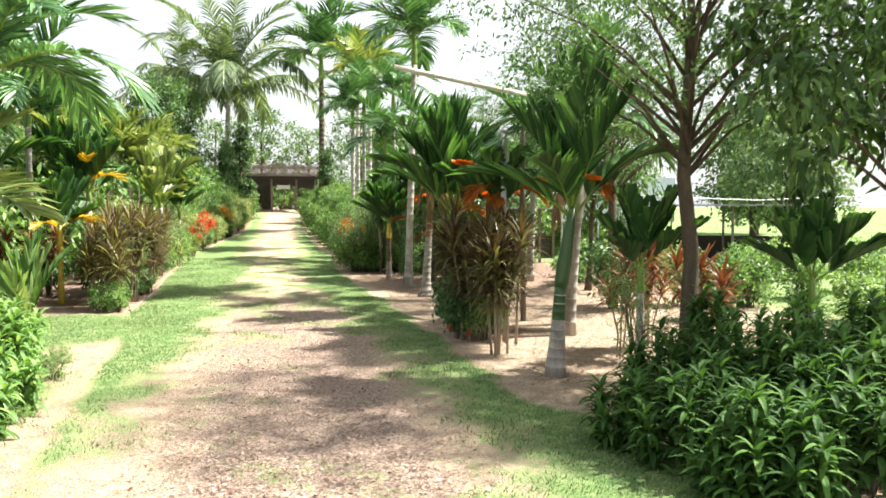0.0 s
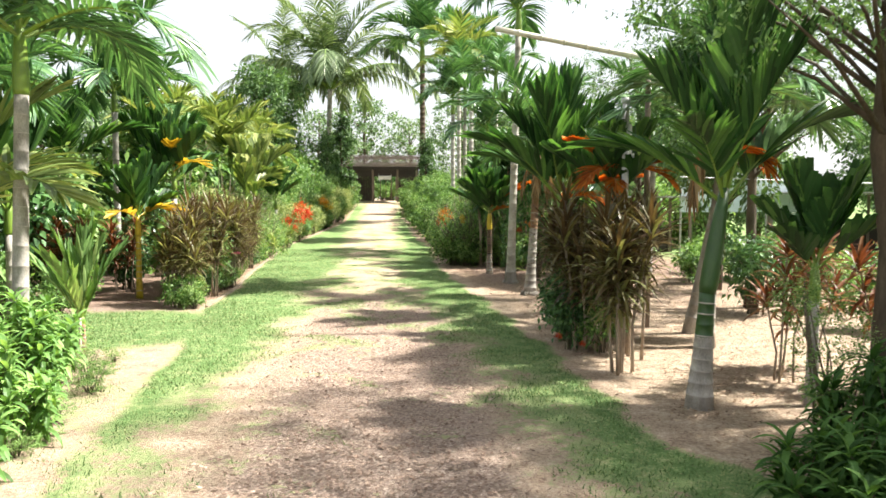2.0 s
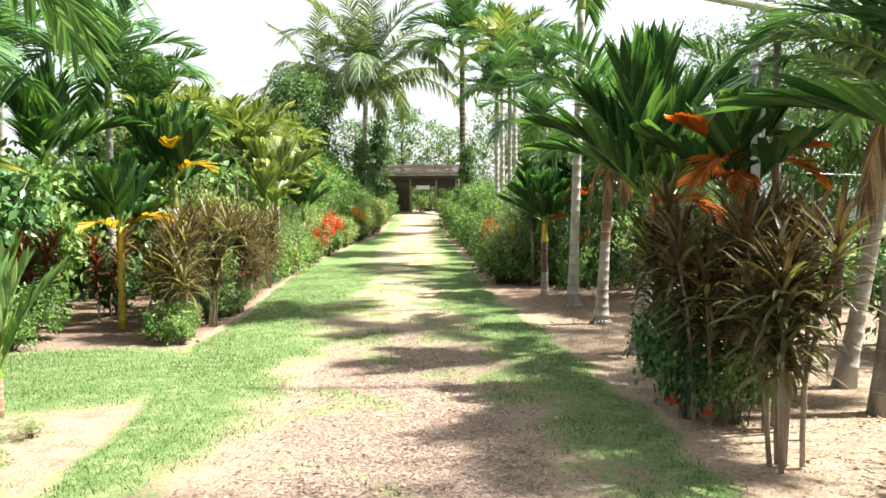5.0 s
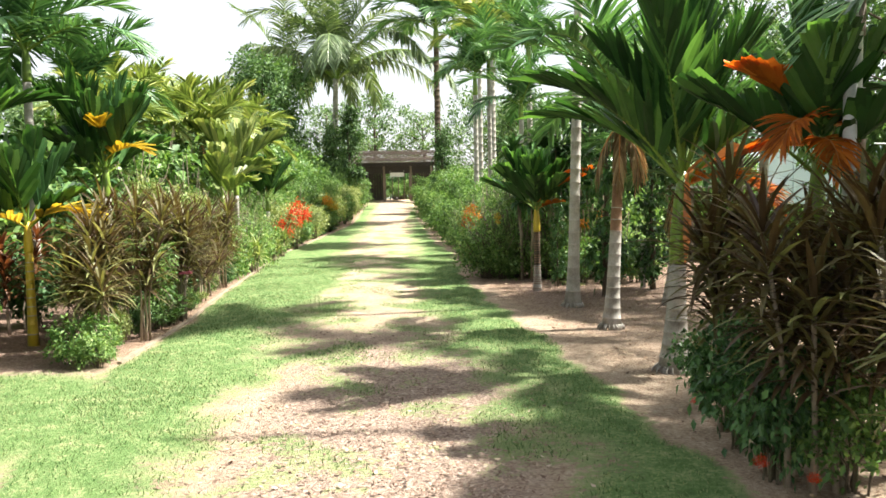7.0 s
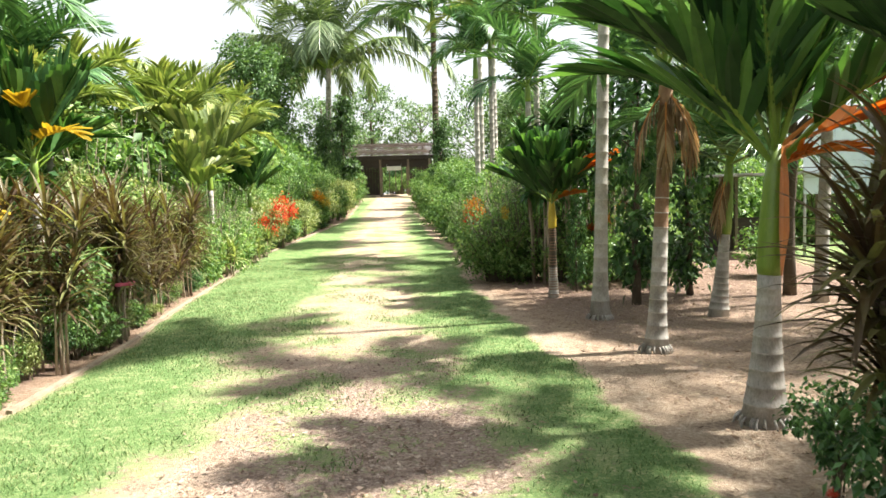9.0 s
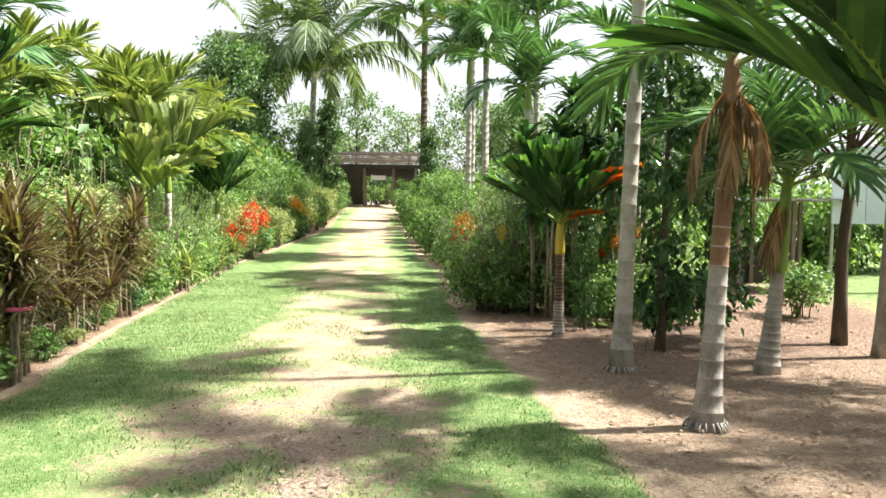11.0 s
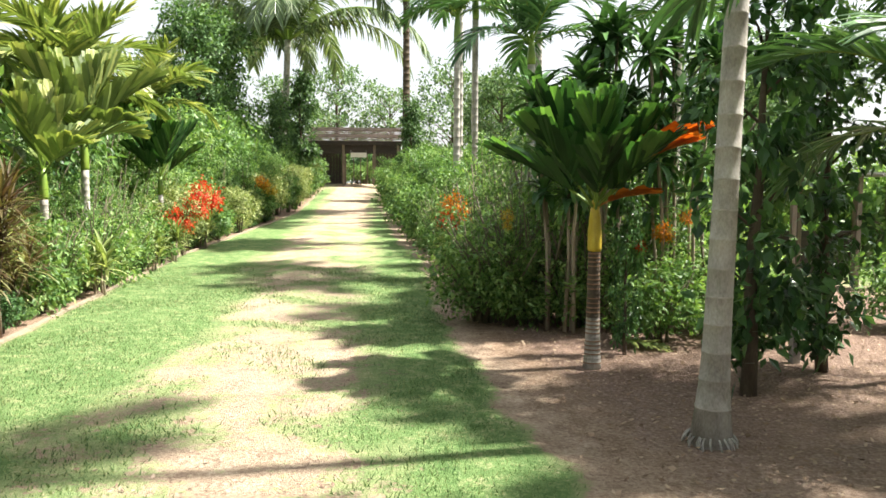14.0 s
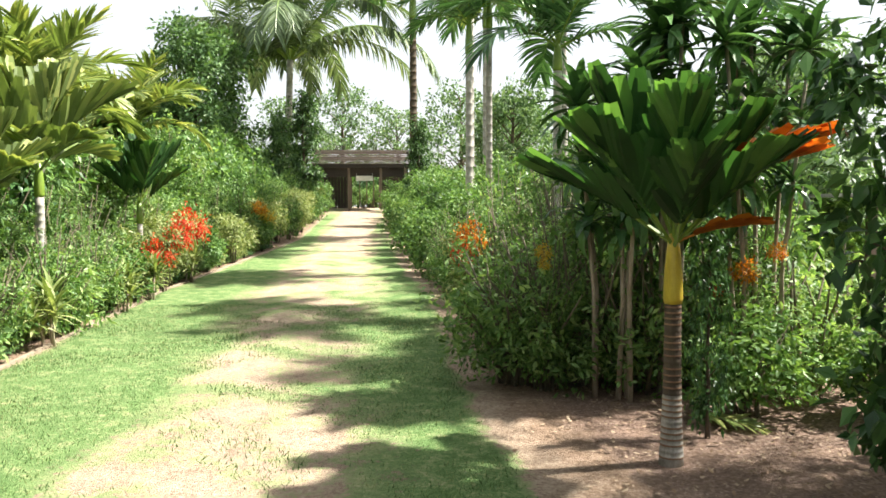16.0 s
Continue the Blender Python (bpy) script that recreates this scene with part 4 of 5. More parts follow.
# post with a raised bamboo pole
post = thing("lamp_post", 3.03, 9.88, 0, "grey metal post in the palm bed", "post")
b = Builder()
b.tube([(0, 0, -0.2), (0, 0, 2.75)], [0.04, 0.04], 12, 0)
b.tube([(0, 0, 2.74), (0, 0, 2.8)], [0.05, 0.05], 12, 0)
part("shaft", b.mesh("shaft", [M_METAL], True), post)
b = Builder()
b.tube([(0.05, 0.0, 2.0), (0.05, 0.0, 2.5)], [0.025, 0.025], 8, 0)
b.box((0.02, -0.05, 2.1), (0.09, -0.03, 2.16))
part("conduit", b.mesh("conduit", [M_WHITE], True), post, label="white plastic conduit")
pole = thing("bamboo_pole", 2.95, 10.3, 0, "pale bleached pole slanting up over the bed", "pole")
b = Builder()
A, B = Vector((0.65, 0.3, 3.37)), Vector((-1.35, 0.3, 3.72))
b.tube([A.lerp(B, k / 6) for k in range(7)], [0.04 - 0.001 * k for k in range(7)], 10, 0)
for k in range(1, 7):
    b.tube([A.lerp(B, k / 7 - 0.006), A.lerp(B, k / 7 + 0.006)], [0.043, 0.043], 10, 0)
part("pole", b.mesh("pole", [M_BAMBOO], True), pole)
b = Builder()
b.tube([(0.62, 0.33, -0.3), (0.6, 0.34, 1.8), (0.6, 0.36, 3.42)], [0.045, 0.04, 0.035], 10, 0)
part("support", b.mesh("support", [M_WOOD], True), pole)

palm(2.65, 11.88, 0.95, 0.115, 0.07, 0.045, "broad", 15, "stout palm with swollen base and green crownshaft", shaft=0.8, shaft_mat=M_SHAFT, fscale=1.15, seed=11, lean=(0.03, 0), shaft_lean=(0.04, 0),
     extra=(("dead_broad", 0, -30, 1.15, 0.0), ("dead_broad", 1, -8, 1.2, 0.0), ("dead", 0, -55, 0.85, -0.1)))
b = Builder()
b.strip([(0.08, -0.08, 1.72), (0.075, -0.1, 1.5), (0.07, -0.11, 1.2), (0.055, -0.105, 0.93)], Vector((0.85, 0.52, 0)), [0.02, 0.05, 0.055, 0.01], 0, 0.2, Vector((0, -1, 0)))
part("dry_sheath", b.mesh("dry_sheath", [M_SHAFT_ORG]), [o for o in bpy.data.objects if o.name.startswith("palm_tree")][-1], label="orange dried leaf sheath")
# dead orange frond caught beyond the bronze clump
palm(3.0, 10.2, 1.35, 0.06, 0.05, 0.02, "dwarf", 7, "young palm with dead orange fronds", shaft=0.4, seed=14, extra=(("dead_broad", 0, 195, 0.8, 0.25), ("dead", 0, 225, 0.7, 0.2), ("dead_broad", 1, 330, 0.75, 0.2), ("dead", 1, 255, 0.6, 0.15), ("dead", 0, 350, 0.7, 0.2)))
shrub(2.42, 10.65, 0.45, 0.55, "dark", "small dark-leaved bush at a palm's foot", 0, group="near shrubs", flowers=((-0.15, -0.22, 0.12, 0.05, M_RED, "small red flower"),))
palm(2.72, 14.18, 2.25, 0.085, 0.056, 0.045, "areca", 8, "tall palm with dry skirt of hanging fronds", lean=(0.13, 0.05), shaft=0.35, shaft_mat=M_TRUNK_BROWN, trunk_mats=[M_TRUNK, M_RING], seed=15, ring_gap=0.12, upper=0.45,
     extra=tuple(("dry", i % 3, (-60, -20, 30, 190, 250)[i], 0.62, -0.2) for i in range(5)))
palm(2.69, 16.06, 4.75, 0.085, 0.058, 0.05, "areca", 11, "tall palm with pale ringed grey trunk", lean=(0.13, 0.0), shaft=0.6, seed=16, ring_gap=0.17, fscale=1.1)
palm(4.02, 15.9, 0.95, 0.1, 0.06, 0.03, "areca", 11, "palm with bright green stem and drooping crown", lean=(0.08, 0), shaft=0.9, shaft_mat=M_SHAFT, seed=17, shaft_lean=(0.06, 0), fscale=0.85, ring_gap=0.07, extra=(("dry", 1, 200, 0.6, -0.1), ("dry", 0, 100, 0.6, -0.1)))
palm(2.54, 18.0, 0.98, 0.062, 0.05, 0.015, "dwarf", 17, "dwarf palm with broad dark leaves and yellow shaft", shaft=0.42, shaft_mat=M_SHAFT_YEL, seed=18, fscale=1.0, ring_gap=0.035, trunk_mats=[M_TRUNK, M_TRUNK_BROWN], upper=0.42, upper_mat=M_BARK,
     low=0.35, extra=(("dead_broad", 0, -14, 1.05, 0.12), ("dead_broad", 0, -32, 0.95, 0.06), ("dead_broad", 1, -50, 0.6, -0.05)))
# pale palms further off along the bed
palm(5.6, 16.6, 2.6, 0.085, 0.065, 0.03, "areca", 9, "grey-trunked palm among far shrubs", seed=19, lean=(0.1, 0), ring_gap=0.16)
palm(2.8, 30.0, 4.6, 0.085, 0.07, 0.03, "areca", 12, "tall slender palm with pale trunk", seed=20, ring_gap=0.2, fscale=1.0, shaft=0.7)
palm(3.28, 30.4, 5.2, 0.08, 0.065, 0.03, "areca", 11, "tall slender palm with pale trunk", seed=21, ring_gap=0.2, shaft=0.7)
palm(3.85, 26.0, 4.9, 0.08, 0.065, 0.03, "areca", 11, "tall slender palm with pale trunk", seed=22, ring_gap=0.2, shaft=0.7, lean=(-0.05, 0))
palm(3.3, 24.2, 3.4, 0.07, 0.06, 0.03, "areca", 10, "slender palm with bright crown", seed=23, ring_gap=0.18)
palm(4.6, 21.5, 3.3, 0.075, 0.06, 0.03, "areca", 10, "slender palm above the shrubs", seed=24, ring_gap=0.18)
palm(2.55, 47.0, 8.6, 0.2, 0.14, 0.05, "areca", 16, "very tall palm near the hut", trunk_mats=[M_BARK, M_TRUNK_BROWN], seed=25, ring_gap=0.3, fscale=2.2, shaft=1.2)
palm(4.6, 40.0, 7.0, 0.12, 0.1, 0.05, "areca", 12, "tall palm beyond the hedge", seed=26, ring_gap=0.3, fscale=1.8, shaft=1.0)
palm(3.6, 36.0, 6.6, 0.1, 0.08, 0.05, "areca_light", 12, "tall palm with bright crown beyond the hedge", seed=27, ring_gap=0.3, fscale=1.5, shaft=0.9)

# dark climbing column behind the trunks
VINE = tree_meshes(3.4, 0.15, 0.46, 1700, 0.12, M_DARK, 21, 0.05, (0, 0), 0.6, 18, 0.5)
tree(3.45, 17.1, VINE, "column of dark glossy climbing leaves", 1, name="climbing_vine", group="leafy columns")
tree(4.35, 17.7, VINE, "column of dark glossy climbing leaves", 3, 0.85, name="climbing_vine", group="leafy columns")
tree(6.2, 14.6, TREE_B, "dark green fruit tree with hanging leaves", 2, 0.8, group="garden trees")
tree(5.7, 12.2, TREE_A, "slender tree with fine leafy crown", 4, 0.95, group="garden trees")
tree(5.6, 17.4, TREE_A, "slender tree with fine leafy crown", 2, 0.85, group="garden trees")
# broad-leaved rosettes above the dwarf palm
for i, (x, y) in enumerate(((2.7, 19.6), (3.25, 19.95), (3.85, 19.5))):
    strap_plant(x, y, 6, "tall dracaena with heads of broad dark leaves", 31 + i, M_DARK, (2.0, 3.05), 0.5, 0.48, 0.045, 26, name="dracaena", cane_r=0.018, arch=0.8, low=-30)
# leafy upright stem by the dwarf palm
stem = tree(2.98, 18.5, VINE, "slim upright stem covered in dark leaves", 7, 0.3, name="leafy_stem", group="leafy columns", sz=0.46)

# fallen frond on the soil
fall = thing("fallen_frond", 3.0, 18.85, 0.03, "cut green palm frond lying on soil", "palm frond", rz=-20)
part("frond", fronds("areca_light")[2], fall, pose(0, 0, 0.02, 0, 12, 0) @ Matrix.Diagonal((0.62, 0.62, 0.25, 1)))
wb = thing("meter_box", 4.3, 18.0, 0, "small white box on a short post", "box")
b = Builder()
b.box((-0.035, -0.035, -0.1), (0.035, 0.035, 0.55))
part("post", b.mesh("post", [M_CONC]), wb)
b = Builder()
b.box((-0.06, -0.045, 0.55), (0.06, 0.045, 0.72))
b.box((-0.067, -0.052, 0.72), (0.067, 0.052, 0.735))
part("box", b.mesh("box", [M_WHITE]), wb)

# ---- right hedge ----
rng = random.Random(12)
LAB = {"fine": "dense green hedge shrub with fine leaves", "fine_light": "bright green hedge shrub with fine leaves", "small": "dense green shrub with small leaves", "light": "bright yellow-green shrub with dense leaves", "large": "green shrub with larger drooping leaves",
       "dark": "dense shrub with dark glossy leaves", "feathery": "light green shrub with feathery leaves", "pale": "pale shrub with variegated leaves"}
yy = 20.2
i = 0
while yy < 52:
    xr = float(np.interp(yy, RIGHT_Y, RIGHT_X))
    for row, dx in enumerate((0.55, 1.35, 2.3)):
        kind = rng.choice(("small", "light", "light", "small") if row < 2 else ("large", "light", "small"))
        if yy < 29 and kind in ("small", "light"):
            kind = "fine" if kind == "small" and yy > 24 else "fine_light"
        w = rng.uniform(1.0, 1.35)
        h = rng.uniform(1.35, 1.8) * (0.95 if row == 0 else 1.3 if row == 1 else 1.6)
        fl = ()
        if row == 0 and rng.random() < 0.25:
            fl = ((rng.uniform(-0.3, 0), -0.4, h * 0.6, 0.1, rng.choice((M_ORANGE, M_RED)), "small bright flower head"),)
        dx += 0.3 if row == 0 and yy < 24.5 else 0.0
        shrub(xr + dx + rng.uniform(-0.15, 0.15), yy + rng.uniform(-0.25, 0.25), w, h, kind, LAB[kind], i, flowers=fl)
        i += 1
    yy += 1.0 if yy < 30 else 1.5
shrub(2.05, 23.9, 0.9, 1.25, "pale", "flowering shrub with orange and red heads", 0, group="flowering shrubs",
      flowers=((-0.12, -0.4, 0.98, 0.32, M_RED, "scarlet flower head"), (0.0, -0.38, 1.2, 0.4, M_ORANGE, "orange-yellow flower head"), (0.13, -0.4, 1.0, 0.24, M_ORANGE, "orange-yellow flower head")))
shrub(2.2, 20.0, 0.8, 1.35, "fine", "hedge shrub with a yellow flower spike", 1, group="flowering shrubs", flowers=((-0.1, -0.46, 1.2, 0.13, M_YELLOW, "yellow flower head"), (-0.1, -0.47, 1.1, 0.1, M_YELLOW, "yellow flower head")))
shrub(3.75, 19.8, 0.9, 1.3, "fine_light", "hedge shrub with small orange flowers", 2, group="flowering shrubs",
      flowers=((-0.1, -0.45, 1.05, 0.2, M_ORANGE, "orange flower head"), (0.15, -0.45, 1.2, 0.15, M_ORANGE, "orange flower head"), (-0.3, -0.35, 0.9, 0.12, M_RED, "small red flower head")))
for x, y, k, h in ((2.0, 20.3, "fine_light", 1.35), (2.5, 20.1, "fine_light", 1.5), (3.0, 19.9, "fine_light", 1.3), (3.6, 20.3, "fine_light", 1.5), (4.3, 19.7, "fine_light", 1.3), (5.2, 20.9, "light", 1.0), (6.3, 19.5, "small", 0.8), (6.2, 15.6, "small", 0.7), (7.2, 17.6, "light", 0.9), (6.4, 10.0, "small", 1.0), (7.5, 8.0, "light", 0.75), (6.6, 6.6, "light", 0.7), (8.4, 9.4, "light", 0.8), (7.8, 11.4, "small", 0.9), (5.5, 11.6, "dark", 1.1), (9.6, 12.4, "light", 0.9), (10.6, 9.6, "light", 0.8), (3.5, 19.0, "small", 0.8), (4.4, 18.8, "small", 0.7)):
    shrub(x, y, h * 0.95 + 0.2, h, k, LAB[k], int(x * 10 + y), group="bed shrubs")

# ---- left beds ----
for i, (x, y, w, h) in enumerate(((-2.5, 6.2, 1.0, 0.95), (-3.1, 5.8, 1.2, 1.1), (-2.75, 6.9, 1.0, 1.0), (-2.65, 7.5, 0.85, 0.9), (-3.4, 6.9, 1.2, 1.1), (-2.45, 5.3, 0.95, 0.8), (-2.3, 4.6, 0.8, 0.6), (-3.0, 4.7, 1.0, 0.9), (-2.45, 8.05, 0.6, 0.32), (-2.75, 8.4, 0.6, 0.28), (-2.25, 7.6, 0.5, 0.25), (-2.2, 6.7, 0.4, 0.18), (-2.5, 8.9, 0.35, 0.15), (-2.75, 7.9, 0.55, 0.3), (-2.15, 5.9, 0.4, 0.2))):
    if i < 8:
        lance_bush(x, y, w, h, i + 30, "bright green bush of drooping leaves by the lawn", M_WEED, "weedy shrubs")
    else:
        shrub(x, y, w, h, "feathery", "bright green weedy shrub at the lawn's edge", i, group="weedy shrubs")
fern = palm(-3.0, 9.45, 0.32, 0.03, 0.03, 0.01, "sprout", 9, "young palm sprouting a fan of stiff leaves", shaft=0.08, fscale=0.85, seed=40, trunk_mats=[M_TRUNK_BROWN, M_TRUNK], low=0.5)
stake = thing("stake", -2.97, 9.3, 0, "thin pale wooden stake in the ground", "stake")
b = Builder()
b.tube([(0, 0, -0.1), (0.01, 0, 0.38)], [0.014, 0.011], 6, 0)
part("stick", b.mesh("stick", [M_BAMBOO], True), stake)
palm(-2.95, 7.85, 2.55, 0.075, 0.06, 0.03, "areca", 13, "slender palm with yellow-green ringed trunk", lean=(0.05, 0.1), shaft=0.6, shaft_mat=M_SHAFT, seed=41, fscale=1.05, ring_gap=0.16, low=0.35)
palm(-3.75, 8.3, 0.95, 0.055, 0.05, 0.02, "areca_light", 9, "low palm with arching bright fronds", shaft=0.35, seed=42, fscale=1.2, low=0.6)
palm(-4.6, 9.3, 2.4, 0.07, 0.055, 0.03, "areca", 11, "slender palm in the planted bed", seed=43, fscale=1.05, ring_gap=0.16)
palm(-3.78, 14.1, 1.05, 0.05, 0.042, 0.012, "dwarf", 9, "dwarf palm with yellow stem and yellowing fronds", shaft=0.34, shaft_mat=M_SHAFT_YEL, seed=44, fscale=0.95, trunk_mats=[M_SHAFT_YEL, M_RING],
     extra=(("yellow", 0, -10, 1.0, -0.05), ("yellow", 0, 60, 0.9, -0.05), ("yellow", 1, 110, 0.8, 0.1), ("yellow", 0, 250, 0.8, -0.08)))
palm(-3.9, 16.9, 1.65, 0.065, 0.055, 0.02, "dwarf", 10, "palm with vase of broad green fronds", seed=45, fscale=1.2, shaft=0.45, extra=(("yellow", 0, -30, 1.0, 0.1), ("yellow", 1, -80, 0.9, 0.2)))
palm(-3.45, 24.0, 1.7, 0.065, 0.055, 0.02, "dwarf_light", 12, "bright dwarf palm above the hedge", seed=46, fscale=1.35, shaft=0.45, low=0.4)
palm(-3.4, 22.3, 1.3, 0.06, 0.05, 0.02, "dwarf_light", 9, "bright dwarf palm above the hedge", seed=47, fscale=1.1, shaft=0.4)
palm(-3.4, 28.2, 1.2, 0.06, 0.05, 0.02, "dwarf", 9, "dwarf palm among flowering shrubs", seed=48, fscale=1.2, shaft=0.4)
for i, (x, y, h, k, fs) in enumerate(((-5.2, 17.5, 3.4, "areca", 1.15), (-6.2, 22.3, 3.4, "areca", 1.2), (-5.6, 29.9, 3.0, "areca_light", 1.45), (-4.6, 27.0, 2.5, "areca_light", 1.25), (-6.8, 26.5, 3.2, "areca_light", 1.4),
                                      (-4.9, 33.5, 2.8, "areca_light", 1.3), (-7.2, 33.0, 3.4, "areca_light", 1.5), (-5.2, 20.5, 2.3, "areca_light", 1.0), (-6.4, 14.5, 3.2, "areca", 1.1), (-7.6, 18.5, 4.0, "areca", 1.2), (-5.3, 12.3, 2.6, "areca", 1.0))):
    palm(x, y, h, 0.075, 0.06, 0.03, k, 15 if k == "areca_light" else 12, "slender garden palm with bright feathery crown" if k == "areca_light" else "slender garden palm with drooping green crown", seed=50 + i, fscale=fs, ring_gap=0.2, shaft=0.55,
         extra=(("dry", 0, 80 + 50 * i, 0.9, -0.2), ("dry", 1, 200 + 50 * i, 0.9, -0.2)) if i in (1, 2) else ())
# bronze hedge
for i, (x, y) in enumerate(((-2.75, 13.3), (-3.05, 14.0), (-2.7, 14.2), (-2.75, 15.1), (-3.2, 14.6), (-2.7, 16.0), (-2.85, 16.9), (-2.9, 17.7), (-3.25, 16.2), (-2.95, 18.5), (-3.0, 19.6), (-3.1, 20.4))):
    if i == 3:
        shrub(x, y, 0.75, 1.25, ("light", "pale", "small")[i % 3], "leafy green shrub amid the bronze hedge", i, group="bed shrubs")
        continue
    k = (1.0, 0.75, 1.15, 1, 0.9, 1.25, 0.85, 1.1, 1.2, 0.8, 1.1, 0.9)[i]
    strap_plant(x, y, 6, "bronze strap-leaved plant on thin grey canes", 60 + i, M_BRONZE, (0.5 * k, 1.25 * k), 0.32, 0.52, 0.015, 36, cane_r=0.012)
for i, (x, y, w, h) in enumerate(((-2.85, 12.9, 0.6, 0.5), (-2.6, 12.75, 0.4, 0.35), (-3.5, 15.3, 0.9, 1.2), (-3.6, 18.0, 1.0, 1.6), (-3.7, 19.4, 1.1, 1.7), (-4.4, 15.5, 1.0, 1.1), (-4.6, 13.2, 0.9, 0.7), (-4.9, 11.8, 0.9, 0.9), (-5.4, 10.6, 1.0, 1.0), (-4.4, 12.4, 0.6, 0.5))):
    shrub(x, y, w, h, ("small", "light", "dark")[i % 3], LAB[("small", "light", "dark")[i % 3]], i, group="bed shrubs")
strap_plant(-2.55, 15.66, 5, "bronze strap-leaved plant with canes tied by ribbon", 75, M_BRONZE, (0.95, 1.4), 0.13, 0.52, 0.015, 36, cane_r=0.012)
M_PINK = rough_mat("pink_plastic_ribbon", [(0.3, (0.5, 0.06, 0.16)), (0.7, (0.7, 0.14, 0.26))], 20.0, 0.5, (1, 1, 1), 0.1)
band = thing("ribbon", -2.55, 15.66, 0.62, "pink plastic ribbon tied round a bundle of canes", "ribbon")
b = Builder()
b.tube([(0, 0, 0), (0, 0, 0.006), (0, 0, 0.03), (0, 0, 0.036)], [0.135, 0.14, 0.14, 0.135], 16, 0, False)
part("loop", b.mesh("loop", [M_PINK], True), band)
for i, (x, y) in enumerate(((-4.6, 13.7), (-4.3, 14.9), (-5.2, 14.0))):
    strap_plant(x, y, 4, "red-leaved strap plant on thin canes", 80 + i, M_REDSTRAP, (0.7, 1.3), 0.25, 0.35, 0.022, 22, cane_r=0.01)
shrub(-3.3, 16.5, 1.0, 2.0, "pale", "pale variegated shrub behind the bronze hedge", 4, group="bed shrubs")
shrub(-3.5, 20.0, 1.2, 2.0, "pale", "pale variegated shrub behind the bronze hedge", 5, group="bed shrubs")
rng = random.Random(9)
for i in range(52):     # low green growth at the foot of both hedges
    y = 13.1 + i * 0.45
    k = ("small", "light", "pale", "dark")[i % 4]
    shrub(float(np.interp(y, LEFT_Y, LEFT_X)) - 0.2 - 0.2 * rng.random(), y, rng.uniform(0.3, 0.6), rng.uniform(0.18, 0.6) * (1 if y < 16 else 0.7), k, LAB[k], i, group="low border shrubs")
# green hedge
rng = random.Random(77)
yy = 21.0
i = 0
while yy < 54:
    xl = float(np.interp(yy, LEFT_Y, LEFT_X))
    for row, dx in enumerate((0.38, 1.1, 2.1, 3.3)):
        kind = rng.choice((("small", "light", "pale"), ("light", "small", "feathery"), ("light", "large", "small"), ("light", "large"))[row])
        h = rng.uniform(0.9, 1.2) * (1.15, 2.0, 2.8, 3.4)[row]
        if yy < 30 and i % 3 and kind in ("small", "light"):
            kind = {"small": "fine", "light": "fine_light"}[kind]
        if yy > 36 and row == 0:
            h *= 1.25
        shrub(xl - dx + rng.uniform(-0.15, 0.15), yy + rng.uniform(-0.3, 0.3), rng.uniform(1.0, 1.3) * (1 if row < 2 else 1.4), h, kind, LAB[kind], i)
        i += 1
    yy += 0.95 if yy < 31 else 1.5
shrub(-2.95, 27.7, 1.0, 1.1, "pale", "shrub with large scarlet flower heads", 3, group="flowering shrubs",
      flowers=((0.1, -0.35, 0.75, 0.5, M_RED, "large scarlet flower head"), (0.35, -0.05, 1.0, 0.45, M_RED, "large scarlet flower head"), (0.45, 0.55, 1.22, 0.6, M_RED, "large scarlet flower head")))
shrub(-2.5, 36.8, 0.9, 1.3, "small", "shrub with yellow flower heads", 1, group="flowering shrubs", flowers=((0.3, -0.3, 1.0, 0.45, M_YELLOW, "yellow flower head"), (0.1, -0.35, 1.2, 0.4, M_ORANGE, "orange flower head")))
for i, (x, y) in enumerate(((-2.85, 26.6), (-2.9, 25.4), (-2.75, 29.2), (-2.85, 22.6))):
    strap_plant(x, y, 5, "pale striped strap-leaved border plant", 90 + i, M_SPIDER, (0.25, 0.6), 0.3, 0.42, 0.022, 24, name="striped_border_plant")

# deep planting behind the beds
def join_meshes(name, placed):
    """One mesh out of (mesh, matrix) pairs, each piece keeping its material."""
    vs, loops, totals, ids, mats, base = [], [], [], [], [], 0
    for me, m in placed:
        co = np.empty(len(me.vertices) * 3, np.float32)
        me.vertices.foreach_get("co", co)
        k = np.array(m)
        vs.append(co.reshape(-1, 3) @ k[:3, :3].T + k[:3, 3])
        li = np.empty(len(me.loops), np.int32)
        me.loops.foreach_get("vertex_index", li)
        lt = np.empty(len(me.polygons), np.int32)
        me.polygons.foreach_get("loop_total", lt)
        if me.materials[0] not in mats:
            mats.append(me.materials[0])
        loops.append(li + base)
        totals.append(lt)
        ids.append(np.full(len(lt), mats.index(me.materials[0]), np.int32))
        base += len(me.vertices)
    lt = np.concatenate(totals)
    out = bpy.data.meshes.new(name)
    out.vertices.add(base)
    out.vertices.foreach_set("co", np.concatenate(vs).astype(np.float32).ravel())
    out.loops.add(int(lt.sum()))
    out.loops.foreach_set("vertex_index", np.concatenate(loops))
    out.polygons.add(len(lt))
    out.polygons.foreach_set("loop_start", np.r_[0, np.cumsum(lt)[:-1]].astype(np.int32))
    for mat in mats:
        out.materials.append(mat)
    out.polygons.foreach_set("material_index", np.concatenate(ids))
    out.update(calc_edges=True)
    return out


